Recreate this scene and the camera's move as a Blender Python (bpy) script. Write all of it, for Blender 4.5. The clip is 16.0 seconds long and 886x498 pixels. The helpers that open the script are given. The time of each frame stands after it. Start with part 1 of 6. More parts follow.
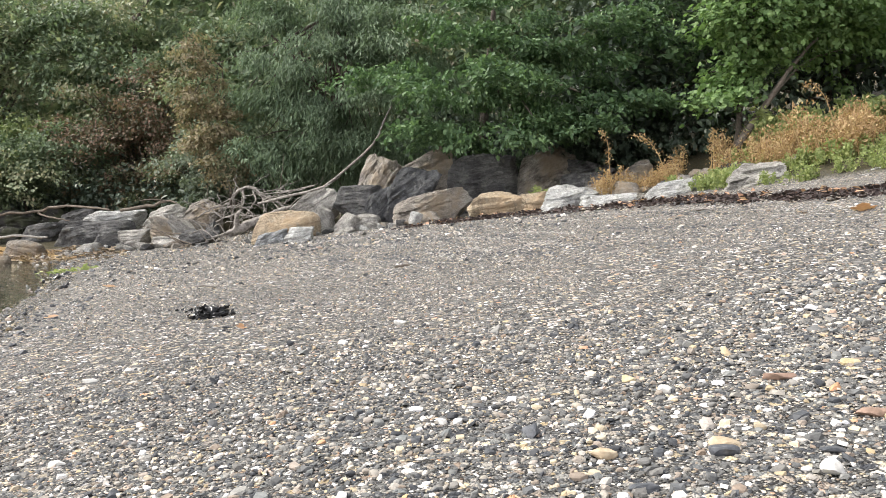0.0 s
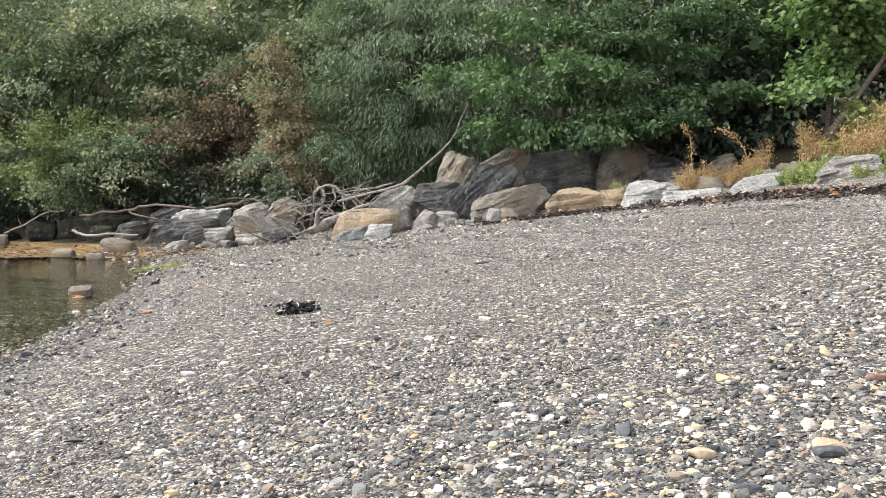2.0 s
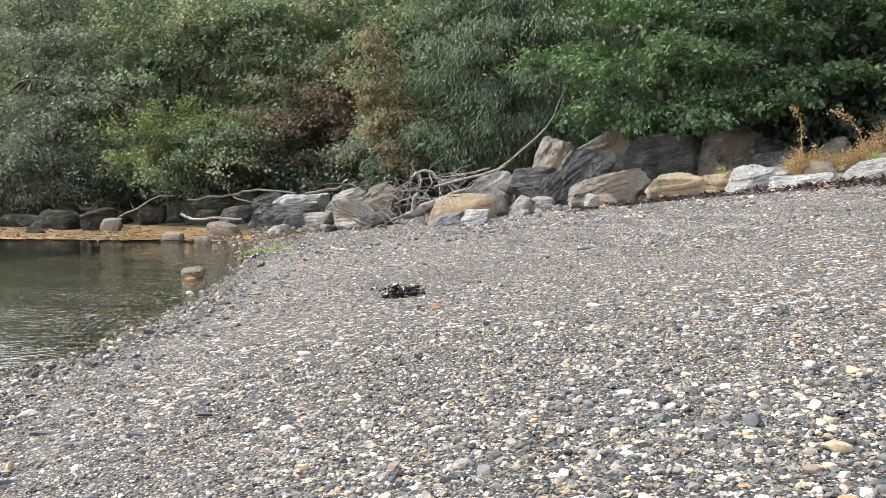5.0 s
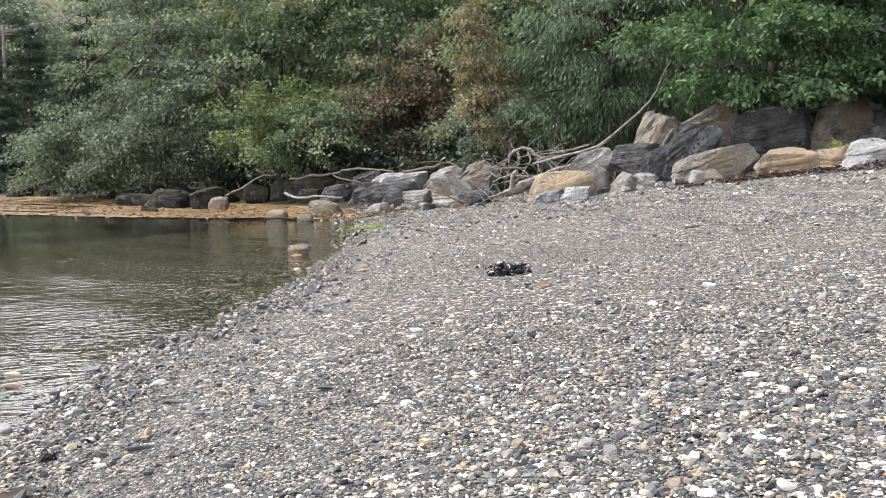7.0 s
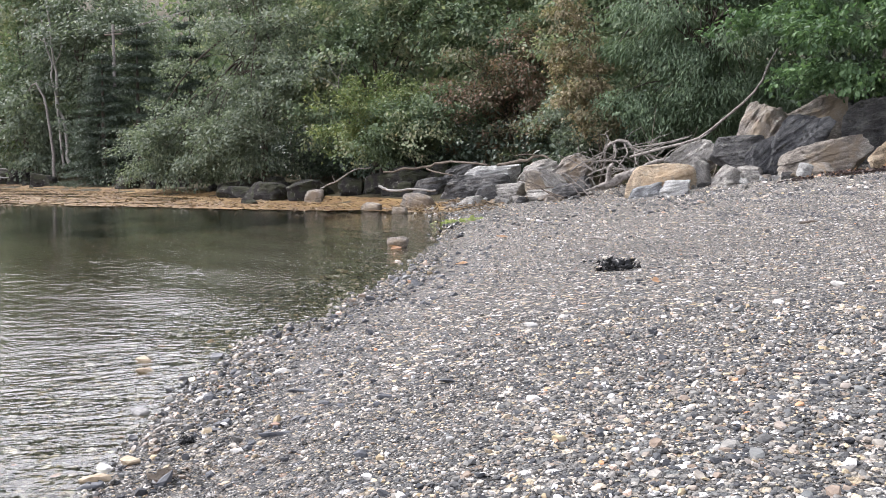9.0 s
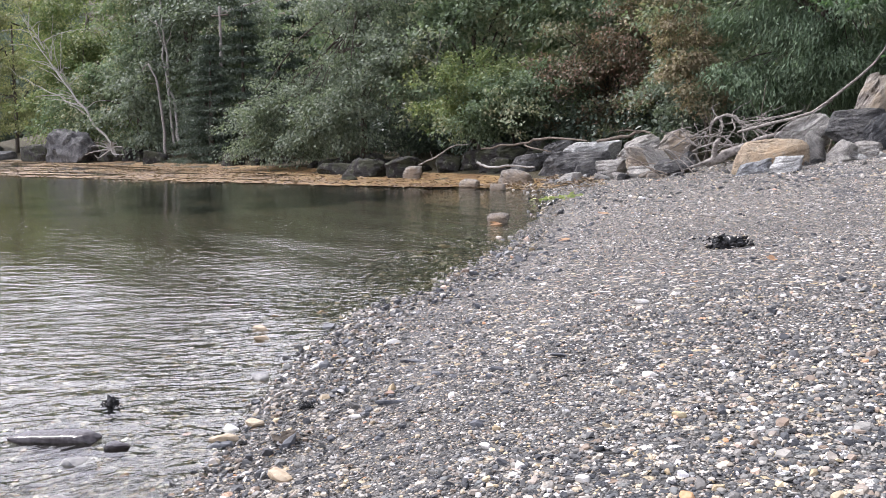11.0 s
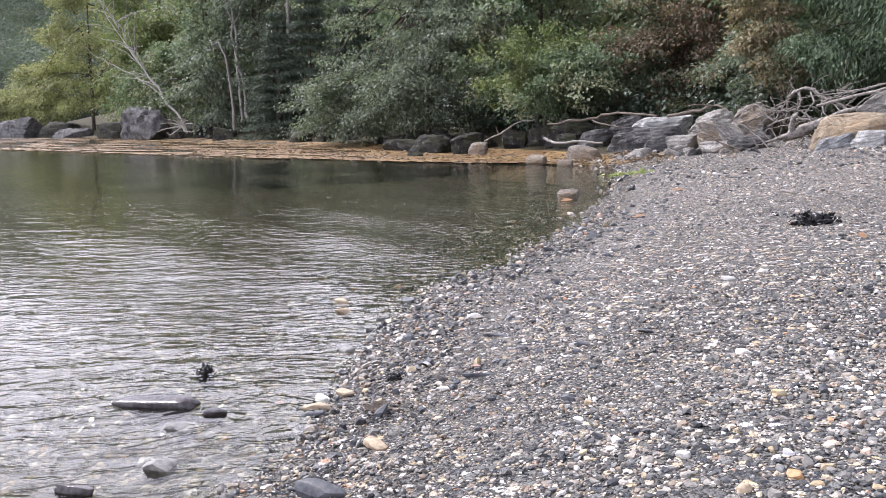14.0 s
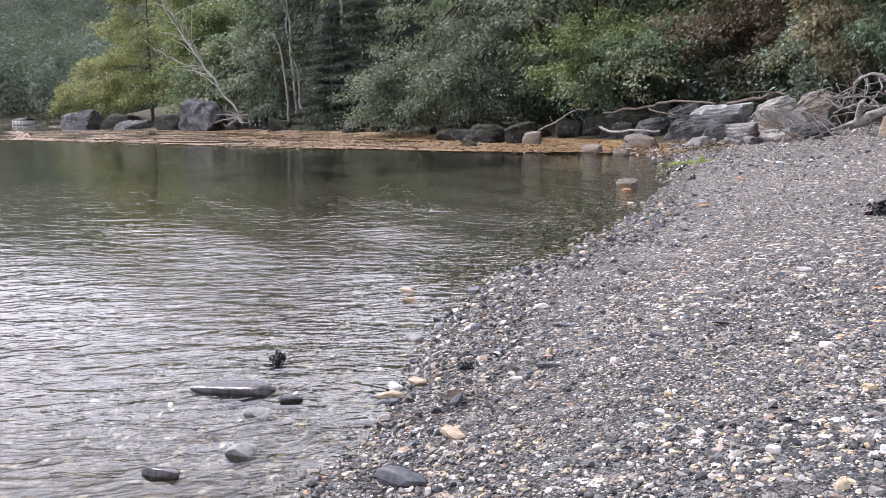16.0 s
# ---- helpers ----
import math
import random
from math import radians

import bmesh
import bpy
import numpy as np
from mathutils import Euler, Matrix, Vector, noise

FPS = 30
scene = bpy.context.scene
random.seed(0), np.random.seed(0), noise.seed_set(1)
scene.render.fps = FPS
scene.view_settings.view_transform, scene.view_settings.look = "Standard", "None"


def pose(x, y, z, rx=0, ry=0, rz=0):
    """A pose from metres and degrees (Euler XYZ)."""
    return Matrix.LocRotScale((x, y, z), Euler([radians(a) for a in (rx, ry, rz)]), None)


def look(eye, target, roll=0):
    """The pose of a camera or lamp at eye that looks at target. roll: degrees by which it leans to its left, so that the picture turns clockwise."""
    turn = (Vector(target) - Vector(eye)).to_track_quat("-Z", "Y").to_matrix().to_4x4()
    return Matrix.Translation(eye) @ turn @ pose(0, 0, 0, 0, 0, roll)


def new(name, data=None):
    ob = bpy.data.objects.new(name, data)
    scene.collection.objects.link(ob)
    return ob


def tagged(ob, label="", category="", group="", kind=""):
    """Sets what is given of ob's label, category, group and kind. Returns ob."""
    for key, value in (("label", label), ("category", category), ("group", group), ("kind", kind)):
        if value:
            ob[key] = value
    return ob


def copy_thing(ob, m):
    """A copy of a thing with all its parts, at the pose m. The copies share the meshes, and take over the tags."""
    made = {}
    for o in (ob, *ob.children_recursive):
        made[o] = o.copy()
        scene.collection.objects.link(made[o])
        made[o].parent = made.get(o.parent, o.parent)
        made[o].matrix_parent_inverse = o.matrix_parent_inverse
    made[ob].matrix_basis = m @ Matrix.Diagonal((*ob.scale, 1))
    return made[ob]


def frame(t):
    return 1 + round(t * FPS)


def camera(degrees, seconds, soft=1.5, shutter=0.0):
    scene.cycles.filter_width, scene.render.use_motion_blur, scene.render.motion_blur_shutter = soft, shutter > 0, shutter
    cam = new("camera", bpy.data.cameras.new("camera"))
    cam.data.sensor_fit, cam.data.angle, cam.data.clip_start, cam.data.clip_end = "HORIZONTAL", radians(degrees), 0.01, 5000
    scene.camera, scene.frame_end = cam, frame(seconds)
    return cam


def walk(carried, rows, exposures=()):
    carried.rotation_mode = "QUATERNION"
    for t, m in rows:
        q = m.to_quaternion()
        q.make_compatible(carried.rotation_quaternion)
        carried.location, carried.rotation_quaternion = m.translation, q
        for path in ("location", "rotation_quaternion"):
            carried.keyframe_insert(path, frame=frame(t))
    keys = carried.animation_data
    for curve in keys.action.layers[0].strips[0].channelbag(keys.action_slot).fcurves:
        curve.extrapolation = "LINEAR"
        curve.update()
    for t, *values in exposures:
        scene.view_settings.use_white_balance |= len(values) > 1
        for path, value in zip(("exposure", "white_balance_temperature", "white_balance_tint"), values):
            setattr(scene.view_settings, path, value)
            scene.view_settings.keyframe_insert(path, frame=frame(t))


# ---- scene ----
import functools

cam = camera(56.1, 16.0, soft=0.6)
PATH = [
    (0, (0.0049, 0.0088, 0.7962), (-0.0024, 2.0081, 0.7445), 0.77),
    (0.5, (-0.0064, 0.0045, 0.7992), (-0.0585, 2.0031, 0.7442), 0.64),
    (1, (-0.0213, 0.0005, 0.7966), (-0.1182, 1.9974, 0.7394), 0.61),
    (1.5, (-0.0316, -0.0045, 0.7962), (-0.1742, 1.9895, 0.7363), 0.53),
    (2, (-0.0344, -0.0064, 0.7960), (-0.2226, 1.9838, 0.7346), 0.53),
    (2.5, (-0.0531, -0.0153, 0.7987), (-0.2832, 1.9704, 0.7344), 0.62),
    (3, (-0.0570, -0.0188, 0.8001), (-0.3213, 1.9625, 0.7327), 0.64),
    (5.5, (-0.1172, -0.0359, 0.7954), (-0.5746, 1.9077, 0.6814), 0.59),
    (6, (-0.1297, -0.0376, 0.7968), (-0.6473, 1.8899, 0.6661), 0.40),
    (6.5, (-0.1510, -0.0481, 0.7953), (-0.7244, 1.8625, 0.6506), 0.37),
    (7, (-0.1685, -0.0536, 0.7966), (-0.7924, 1.8402, 0.6418), 0.41),
    (7.5, (-0.1942, -0.0582, 0.7981), (-0.8664, 1.8184, 0.6344), 0.44),
    (8, (-0.2185, -0.0695, 0.7942), (-0.9393, 1.7885, 0.6260), 0.47),
    (8.5, (-0.2512, -0.0843, 0.7992), (-1.0208, 1.7539, 0.6286), 0.48),
    (9, (-0.2746, -0.0908, 0.7997), (-1.0943, 1.7252, 0.6265), 0.44),
    (11.5, (-0.3347, -0.1369, 0.7846), (-1.3956, 1.5402, 0.5359), 0.36),
    (12, (-0.3494, -0.1466, 0.7809), (-1.4434, 1.5058, 0.5116), 0.34),
    (12.5, (-0.3593, -0.1521, 0.7773), (-1.4714, 1.4865, 0.4974), 0.30),
    (13, (-0.3685, -0.1590, 0.7787), (-1.4923, 1.4709, 0.4947), 0.26),
    (13.5, (-0.3739, -0.1645, 0.7769), (-1.5068, 1.4588, 0.4919), 0.19),
    (14, (-0.3838, -0.1695, 0.7805), (-1.5242, 1.4484, 0.4944), 0.16),
    (14.5, (-0.3962, -0.1765, 0.7819), (-1.5519, 1.4299, 0.4923), 0.07),
    (15, (-0.4113, -0.1818, 0.7745), (-1.5960, 1.4022, 0.4788), -0.06),
    (15.5, (-0.4307, -0.1938, 0.7778), (-1.6413, 1.3692, 0.4754), -0.14),
    (16, (-0.4421, -0.1998, 0.7761), (-1.6783, 1.3416, 0.4663), -0.20),
]
walk(cam, [(t, look(eye, target, roll)) for t, eye, target, roll in PATH], ((0.0, 0.14, 6650, 9), (8.0, 0.14, 6320, 13), (12.0, 0.07, 6130, 18), (15.0, 0.07, 6070, 20), (16.0, -0.06, 6030, 21)))


# ---- light ----
world = bpy.data.worlds.new("overcast")
scene.world = world
world.use_nodes = True
wn = world.node_tree
wn.nodes.clear()
SUN_UP, SUN_TURN = radians(55), radians(275)
sky = wn.nodes.new("ShaderNodeTexSky")
sky.sky_type, sky.sun_disc, sky.sun_elevation, sky.sun_rotation = "NISHITA", False, SUN_UP, SUN_TURN
sky.air_density, sky.dust_density = 1.0, 4.0
veil = wn.nodes.new("ShaderNodeMix")          # thin white cloud over the whole sky
veil.data_type = "RGBA"
veil.inputs["Factor"].default_value = 0.66
haze = wn.nodes.new("ShaderNodeValToRGB")     # haze whitens and brightens the sky towards the horizon
haze.color_ramp.elements[0].position, haze.color_ramp.elements[0].color = 0.08, (1.0, 0.98, 1.02, 1)
haze.color_ramp.elements[1].position, haze.color_ramp.elements[1].color = 0.92, (0.18, 0.185, 0.21, 1)
haze.color_ramp.elements.new(0.62).color = (0.46, 0.465, 0.50, 1)
haze.color_ramp.elements.new(0.42).color = (1.0, 0.98, 1.03, 1)
updir = wn.nodes.new("ShaderNodeSeparateXYZ")
wn.links.new(wn.nodes.new("ShaderNodeTexCoord").outputs["Generated"], updir.inputs[0])
wn.links.new(updir.outputs["Z"], haze.inputs[0])
glow = wn.nodes.new("ShaderNodeMix")
glow.data_type, glow.blend_type = "RGBA", "MULTIPLY"
glow.inputs["Factor"].default_value = 1.0
side = wn.nodes.new("ShaderNodeVectorMath")    # thin cloud glows towards the sun and is duller away from it
side.operation = "DOT_PRODUCT"
side.inputs[1].default_value = (math.cos(SUN_UP) * math.sin(SUN_TURN), math.cos(SUN_UP) * math.cos(SUN_TURN), math.sin(SUN_UP))
wn.links.new(updir.inputs[0].links[0].from_socket, side.inputs[0])
near_sun = wn.nodes.new("ShaderNodeMapRange")
near_sun.inputs[1].default_value, near_sun.inputs[2].default_value, near_sun.inputs[3].default_value, near_sun.inputs[4].default_value = -0.5, 0.95, 11.0, 33.0
wn.links.new(side.outputs["Value"], near_sun.inputs[0])
wn.links.new(near_sun.outputs[0], glow.inputs["B"])
wn.links.new(haze.outputs[0], glow.inputs["A"])
wn.links.new(glow.outputs["Result"], veil.inputs["B"])
wbg, wout = wn.nodes.new("ShaderNodeBackground"), wn.nodes.new("ShaderNodeOutputWorld")
wbg.inputs["Strength"].default_value = 0.15
wn.links.new(sky.outputs["Color"], veil.inputs["A"])
wn.links.new(veil.outputs["Result"], wbg.inputs["Color"])
wn.links.new(wbg.outputs["Background"], wout.inputs["Surface"])
sun_data = bpy.data.lights.new("sun", "SUN")
sun_data.energy, sun_data.angle, sun_data.color = 5.0, radians(2), (1.0, 0.965, 0.90)
sun = new("sun", sun_data)
sun_way = Vector((math.cos(SUN_UP) * math.sin(SUN_TURN), math.cos(SUN_UP) * math.cos(SUN_TURN), math.sin(SUN_UP)))
sun.matrix_world = look(sun_way * 50, (0, 0, 0))


# ---- materials ----
class Nodes:
    """Short hand for a material's node tree."""

    def __init__(self, name):
        self.m = bpy.data.materials.new(name)
        self.m.use_nodes = True
        self.t = self.m.node_tree
        self.t.nodes.clear()
        self.out = self.t.nodes.new("ShaderNodeOutputMaterial")

    def put(self, value, socket):
        if isinstance(value, bpy.types.NodeSocket):
            self.t.links.new(value, socket)
        elif isinstance(value, (tuple, list)) and len(value) == 3 and socket.type == "RGBA":
            socket.default_value = (*value, 1)
        else:
            socket.default_value = value

    def node(self, kind, out=0, op="", attribute="", **ins):
        n = self.t.nodes.new("ShaderNode" + kind)
        if op:
            n.operation = op
        if attribute:
            n.attribute_name = attribute
        for k, v in ins.items():
            key = int(k[1:]) if k[0] == "i" and k[1:].isdigit() else k.replace("_", " ")
            self.put(v, n.inputs[key])
        return n.outputs[out]

    def coords(self, which="Object", scale=(1, 1, 1), turn=(0, 0, 0)):
        c = self.t.nodes.new("ShaderNodeTexCoord").outputs[which]
        return self.node("Mapping", Vector=c, Scale=scale, Rotation=[radians(a) for a in turn])

    def noise(self, vec, scale, detail=4.0, rough=0.55, distort=0.0, out=0):
        return self.node("TexNoise", out, Vector=vec, Scale=scale, Detail=detail, Roughness=rough, Distortion=distort)

    def ramp(self, fac, stops, smooth=False):
        n = self.t.nodes.new("ShaderNodeValToRGB")
        e = n.color_ramp.elements
        if smooth:
            n.color_ramp.interpolation = "EASE"
        while len(e) < len(stops):
            e.new(0.5)
        for el, (p, c) in zip(e, stops):
            el.position, el.color = p, (*c, 1) if len(c) == 3 else c
        self.put(fac, n.inputs[0])
        return n.outputs[0]

    def mix(self, f, a, b, mode="MIX"):
        n = self.t.nodes.new("ShaderNodeMix")
        n.data_type, n.blend_type = "RGBA", mode
        self.put(f, n.inputs["Factor"]), self.put(a, n.inputs["A"]), self.put(b, n.inputs["B"])
        return n.outputs["Result"]

    def math(self, op, a, b=0.0, c=0.0):
        return self.node("Math", op=op, i0=a, i1=b, i2=c)

    def span(self, v, a, b, lo=0.0, hi=1.0):
        return self.node("MapRange", i0=v, i1=a, i2=b, i3=lo, i4=hi)

    def bump(self, h, strength, dist, normal=None):
        ins = {"Strength": strength, "Distance": dist, "Height": h}
        if normal is not None:
            ins["Normal"] = normal
        return self.node("Bump", **ins)

    def end(self, shader):
        self.t.links.new(shader, self.out.inputs[0])
        return self.m

    def solid(self, color, rough, normal=None, spec=0.5, metal=0.0):
        ins = {"Base_Color": color, "Roughness": rough, "Metallic": metal, "Specular_IOR_Level": spec}
        if normal is not None:
            ins["Normal"] = normal
        return self.end(self.node("BsdfPrincipled", **ins))


def wetness(n, z_dry, z_wet):
    """0 on dry stones, 1 on those that the small waves keep wet, with an uneven upper edge."""
    pos = n.node("NewGeometry", 0)
    z = n.node("SeparateXYZ", 2, Vector=pos)
    edge = n.noise(pos, 1.6, 3.0)
    return n.span(n.math("ADD", z, n.math("MULTIPLY", n.math("SUBTRACT", edge, 0.5), 0.06)), z_dry, z_wet)


PEBBLE_STOPS = [(0.0, (0.0416, 0.044, 0.0501)), (0.14, (0.0713, 0.0775, 0.0869)), (0.26, (0.161, 0.156, 0.144)), (0.38, (0.107, 0.113, 0.118)), (0.5, (0.232, 0.221, 0.202)),
                (0.58, (0.173, 0.185, 0.184)), (0.66, (0.351, 0.328, 0.289)), (0.73, (0.244, 0.179, 0.129)), (0.79, (0.506, 0.483, 0.447)), (0.84, (0.434, 0.341, 0.202)),
                (0.88, (0.624, 0.603, 0.558)), (0.915, (0.624, 0.507, 0.312)), (0.95, (0.78, 0.783, 0.804)), (0.985, (0.767, 0.733, 0.681)), (1.0, (0.578, 0.304, 0.153))]


def pebble_material(by_object=False):
    n = Nodes("pebble stone")
    rnd = n.node("ObjectInfo", 5) if by_object else n.node("NewGeometry", 8)
    col = n.ramp(rnd, PEBBLE_STOPS)
    vec = n.coords("Object")
    speck = n.noise(vec, 260.0, 3.0)
    col = n.mix(0.35, col, n.ramp(speck, [(0.3, (0.25, 0.25, 0.25)), (0.7, (1, 1, 1))]), "MULTIPLY")
    band = n.noise(n.coords("Object", (40, 40, 170), (20, 10, 30)), 1.0, 3.0)
    col = n.mix(0.3, col, n.ramp(band, [(0.42, (0.55, 0.55, 0.55)), (0.6, (1.1, 1.08, 1.05))]), "MULTIPLY")
    wet = wetness(n, 0.10, 0.03)
    col = n.mix(wet, col, n.mix(1.0, col, (0.80, 0.79, 0.77), "MULTIPLY"))
    rough = n.span(wet, 0.0, 1.0, 0.62, 0.32)
    return n.solid(col, rough, n.bump(speck, 0.25, 0.002), 0.4)


def ground_material():
    n = Nodes("gravel beach and woodland soil")
    vec = n.coords("Object")
    inland = n.node("Attribute", 2, attribute="inland")
    z = n.node("SeparateXYZ", 2, Vector=n.node("NewGeometry", 0))

    def layer(scale, seed):
        warp = n.node("VectorMath", op="ADD", i0=vec, i1=(seed, seed, 0))
        v = n.t.nodes.new("ShaderNodeTexVoronoi")
        n.put(warp, v.inputs["Vector"]), n.put(scale, v.inputs["Scale"])
        v.inputs["Randomness"].default_value = 1.0
        shade = n.node("SeparateColor", 0, Color=v.outputs["Color"])
        return shade, v.outputs["Distance"]
    s1, d1 = layer(210.0, 0.0)
    s2, d2 = layer(95.0, 7.3)
    s3, d3 = layer(34.0, 3.1)
    # grit kept extra dark to paint the shadowed gaps between pebbles
    grit = n.ramp(s1, [(0.0, (0.010, 0.0095, 0.009)), (0.5, (0.036, 0.034, 0.031)), (0.8, (0.095, 0.09, 0.08)), (1.0, (0.34, 0.325, 0.30))])
    small = n.ramp(s2, PEBBLE_STOPS)
    coarse = n.ramp(s3, PEBBLE_STOPS)
    patch = n.noise(vec, 0.8, 4.0)
    col = n.mix(n.span(n.math("ADD", d2, n.math("MULTIPLY", patch, 0.25)), 0.66, 0.54), grit, small)
    col = n.mix(n.math("MULTIPLY", n.span(d3, 0.55, 0.42), n.span(patch, 0.34, 0.52)), col, coarse)
    tone = n.noise(vec, 0.35, 5.0)
    col = n.mix(0.5, col, n.ramp(tone, [(0.3, (0.78, 0.78, 0.78)), (0.7, (1.14, 1.13, 1.12))]), "MULTIPLY")
    wet = wetness(n, 0.10, 0.03)
    col = n.mix(wet, col, n.mix(1.0, col, (0.82, 0.81, 0.79), "MULTIPLY"))
    # silt and short weed on the bed
    silt = n.mix(n.noise(vec, 5.0, 5.0), (0.055, 0.053, 0.032), (0.12, 0.10, 0.06))
    col = n.mix(n.span(n.math("ADD", z, n.math("MULTIPLY", patch, 0.2)), -0.10, -0.5), col, silt)
    soil = n.mix(n.noise(vec, 6.0, 6.0), (0.018, 0.014, 0.009), (0.075, 0.055, 0.03))
    leafy = n.ramp(n.noise(vec, 30.0, 3.0), [(0.45, (0.02, 0.03, 0.01)), (0.62, (0.10, 0.075, 0.03))])
    soil = n.mix(0.5, soil, leafy)
    edge = n.math("ADD", inland, n.math("MULTIPLY", n.math("SUBTRACT", n.noise(vec, 1.3, 4.0), 0.5), 1.4))
    col = n.mix(n.span(edge, 0.0, 0.5), col, soil)
    h = n.math("ADD", n.math("MULTIPLY", n.span(d2, 0.0, 0.6, 1.0, 0.0), 0.6), n.math("MULTIPLY", n.span(d1, 0.0, 0.6, 1.0, 0.0), 0.3))
    normal = n.bump(h, 1.0, 0.016)
    return n.solid(col, n.span(wet, 0.0, 1.0, 0.85, 0.25), normal, 0.3)


def water_material():
    n = Nodes("clear shallow sea water")
    # ripples run along the shore: low swell, then short wavelets
    def along(turn, scale):
        return n.node("Mapping", Vector=n.coords("Object", (1, 1, 1), (0, 0, turn)), Scale=scale)
    a = n.noise(along(-40, (0.55, 2.7, 1)), 1.6, 2.0, 0.45, 0.5)
    b = n.noise(along(-28, (0.8, 2.0, 1)), 4.6, 3.0, 0.5, 0.8)
    calm = n.noise(n.coords("Object"), 0.16, 2.0)
    c = n.noise(along(-50, (0.7, 1.9, 1)), 8.0, 2.0, 0.5, 1.0)
    shoal = n.node("Attribute", 2, attribute="shoal")
    chop = n.node("Attribute", 2, attribute="chop")
    h = n.math("ADD", n.math("MULTIPLY", n.math("MULTIPLY", a, 0.55), chop), n.math("MULTIPLY", n.math("MULTIPLY", b, 0.36), n.math("POWER", chop, 0.5)))
    h = n.math("ADD", h, n.math("MULTIPLY", n.math("MULTIPLY", c, 0.38), shoal))
    normal = n.bump(h, n.span(calm, 0.35, 0.65, 0.7, 1.0), 0.024)
    gloss = n.node("BsdfGlossy", Color=(1, 1, 1), Roughness=0.02, Normal=normal)
    clear = n.node("BsdfTransparent", Color=(0.87, 0.88, 0.78))
    f = n.node("Fresnel", IOR=1.33, Normal=normal)
    return n.end(n.node("MixShader", i0=f, i1=clear, i2=gloss))


def leaf_material(name, stops, lets_by=0.3, rough=0.62, patch=None, gain=1.5, vivid=0.55):
    n = Nodes(name)
    dull = lambda c: tuple(gain * (vivid * v + (1 - vivid) * (0.3 * c[0] + 0.6 * c[1] + 0.1 * c[2])) for v in c)
    stops, patch = ([(p, dull(c)) for p, c in some] if some else None for some in (stops, patch))
    rnd = n.node("NewGeometry", 8)
    vec = n.coords("Object")
    drift = n.noise(vec, 0.9, 3.0)
    f = n.math("ADD", n.math("MULTIPLY", rnd, 0.65), n.math("MULTIPLY", drift, 0.35))
    col = n.ramp(f, stops)
    if patch:
        col = n.mix(n.ramp(n.noise(vec, 0.55, 3.0), [(0.5, (0, 0, 0)), (0.6, (1, 1, 1))]), col, n.ramp(rnd, patch))
    vein = n.noise(vec, 45.0, 2.0)
    col = n.mix(0.4, col, n.ramp(vein, [(0.35, (0.6, 0.6, 0.6)), (0.65, (1.15, 1.15, 1.1))]), "MULTIPLY")
    top = n.node("BsdfPrincipled", Base_Color=col, Roughness=rough - 0.05, Specular_IOR_Level=0.3)
    under = n.node("BsdfTranslucent", Color=n.mix(1.0, col, (1.15, 1.25, 0.85), "MULTIPLY"))
    return n.end(n.node("MixShader", i0=lets_by, i1=top, i2=under))


def rock_material(name, dark, mid, light, stain=None, strata=5.0, moss=0.0):
    n = Nodes(name)
    vec = n.coords("Object")
    flat = n.coords("Object", (1.0, 1.0, strata), (8, 5, 0))
    lay = n.noise(flat, 3.4, 8.0, 0.68, 0.9)
    cloud = n.noise(vec, 2.6, 5.0, 0.6)
    grain = n.noise(vec, 70.0, 8.0, 0.78)
    tone = n.math("ADD", n.math("MULTIPLY", lay, 0.38), n.math("MULTIPLY", cloud, 0.62))
    col = n.ramp(tone, [(0.32, dark), (0.5, mid), (0.66, light)])
    line = n.noise(n.coords("Object", (1.3, 1.3, 2.0 * strata), (8, 5, 0)), 4.0, 5.0, 0.7, 1.6)
    col = n.mix(0.55, col, n.ramp(line, [(0.36, (0.42, 0.41, 0.40)), (0.48, (1, 1, 1)), (0.66, (1.3, 1.29, 1.26))]), "MULTIPLY")
    crack = n.ramp(n.noise(n.coords("Object", (1.2, 1.2, strata * 0.8), (8, 5, 0)), 2.0, 6.0, 0.7, 1.5), [(0.47, (1, 1, 1)), (0.495, (0.35, 0.33, 0.3)), (0.52, (1, 1, 1))])
    col = n.mix(0.7, col, crack, "MULTIPLY")
    col = n.mix(0.5, col, n.ramp(grain, [(0.36, (0.2, 0.2, 0.2)), (0.60, (1.65, 1.64, 1.6))]), "MULTIPLY")
    if stain:
        where = n.ramp(n.noise(vec, 1.7, 4.0, 0.6), [(0.48, (0, 0, 0)), (0.62, (1, 1, 1))])
        col = n.mix(n.math("MULTIPLY", where, 0.8), col, stain)
    lichen = n.ramp(n.noise(vec, 9.0, 4.0, 0.6), [(0.6, (0, 0, 0)), (0.66, (1, 1, 1))])
    col = n.mix(n.math("MULTIPLY", lichen, 0.35), col, (0.33, 0.33, 0.28))
    if moss:
        col = n.mix(n.math("MULTIPLY", n.ramp(n.noise(vec, 3.0, 4.0), [(0.45, (0, 0, 0)), (0.6, (1, 1, 1))]), moss), col, (0.05, 0.06, 0.02))
    h = n.math("ADD", n.math("ADD", n.math("MULTIPLY", lay, 0.5), n.math("MULTIPLY", line, 0.6)), n.math("MULTIPLY", grain, 0.45))
    return n.solid(col, 0.8, n.bump(h, 1.0, 0.10), 0.25)


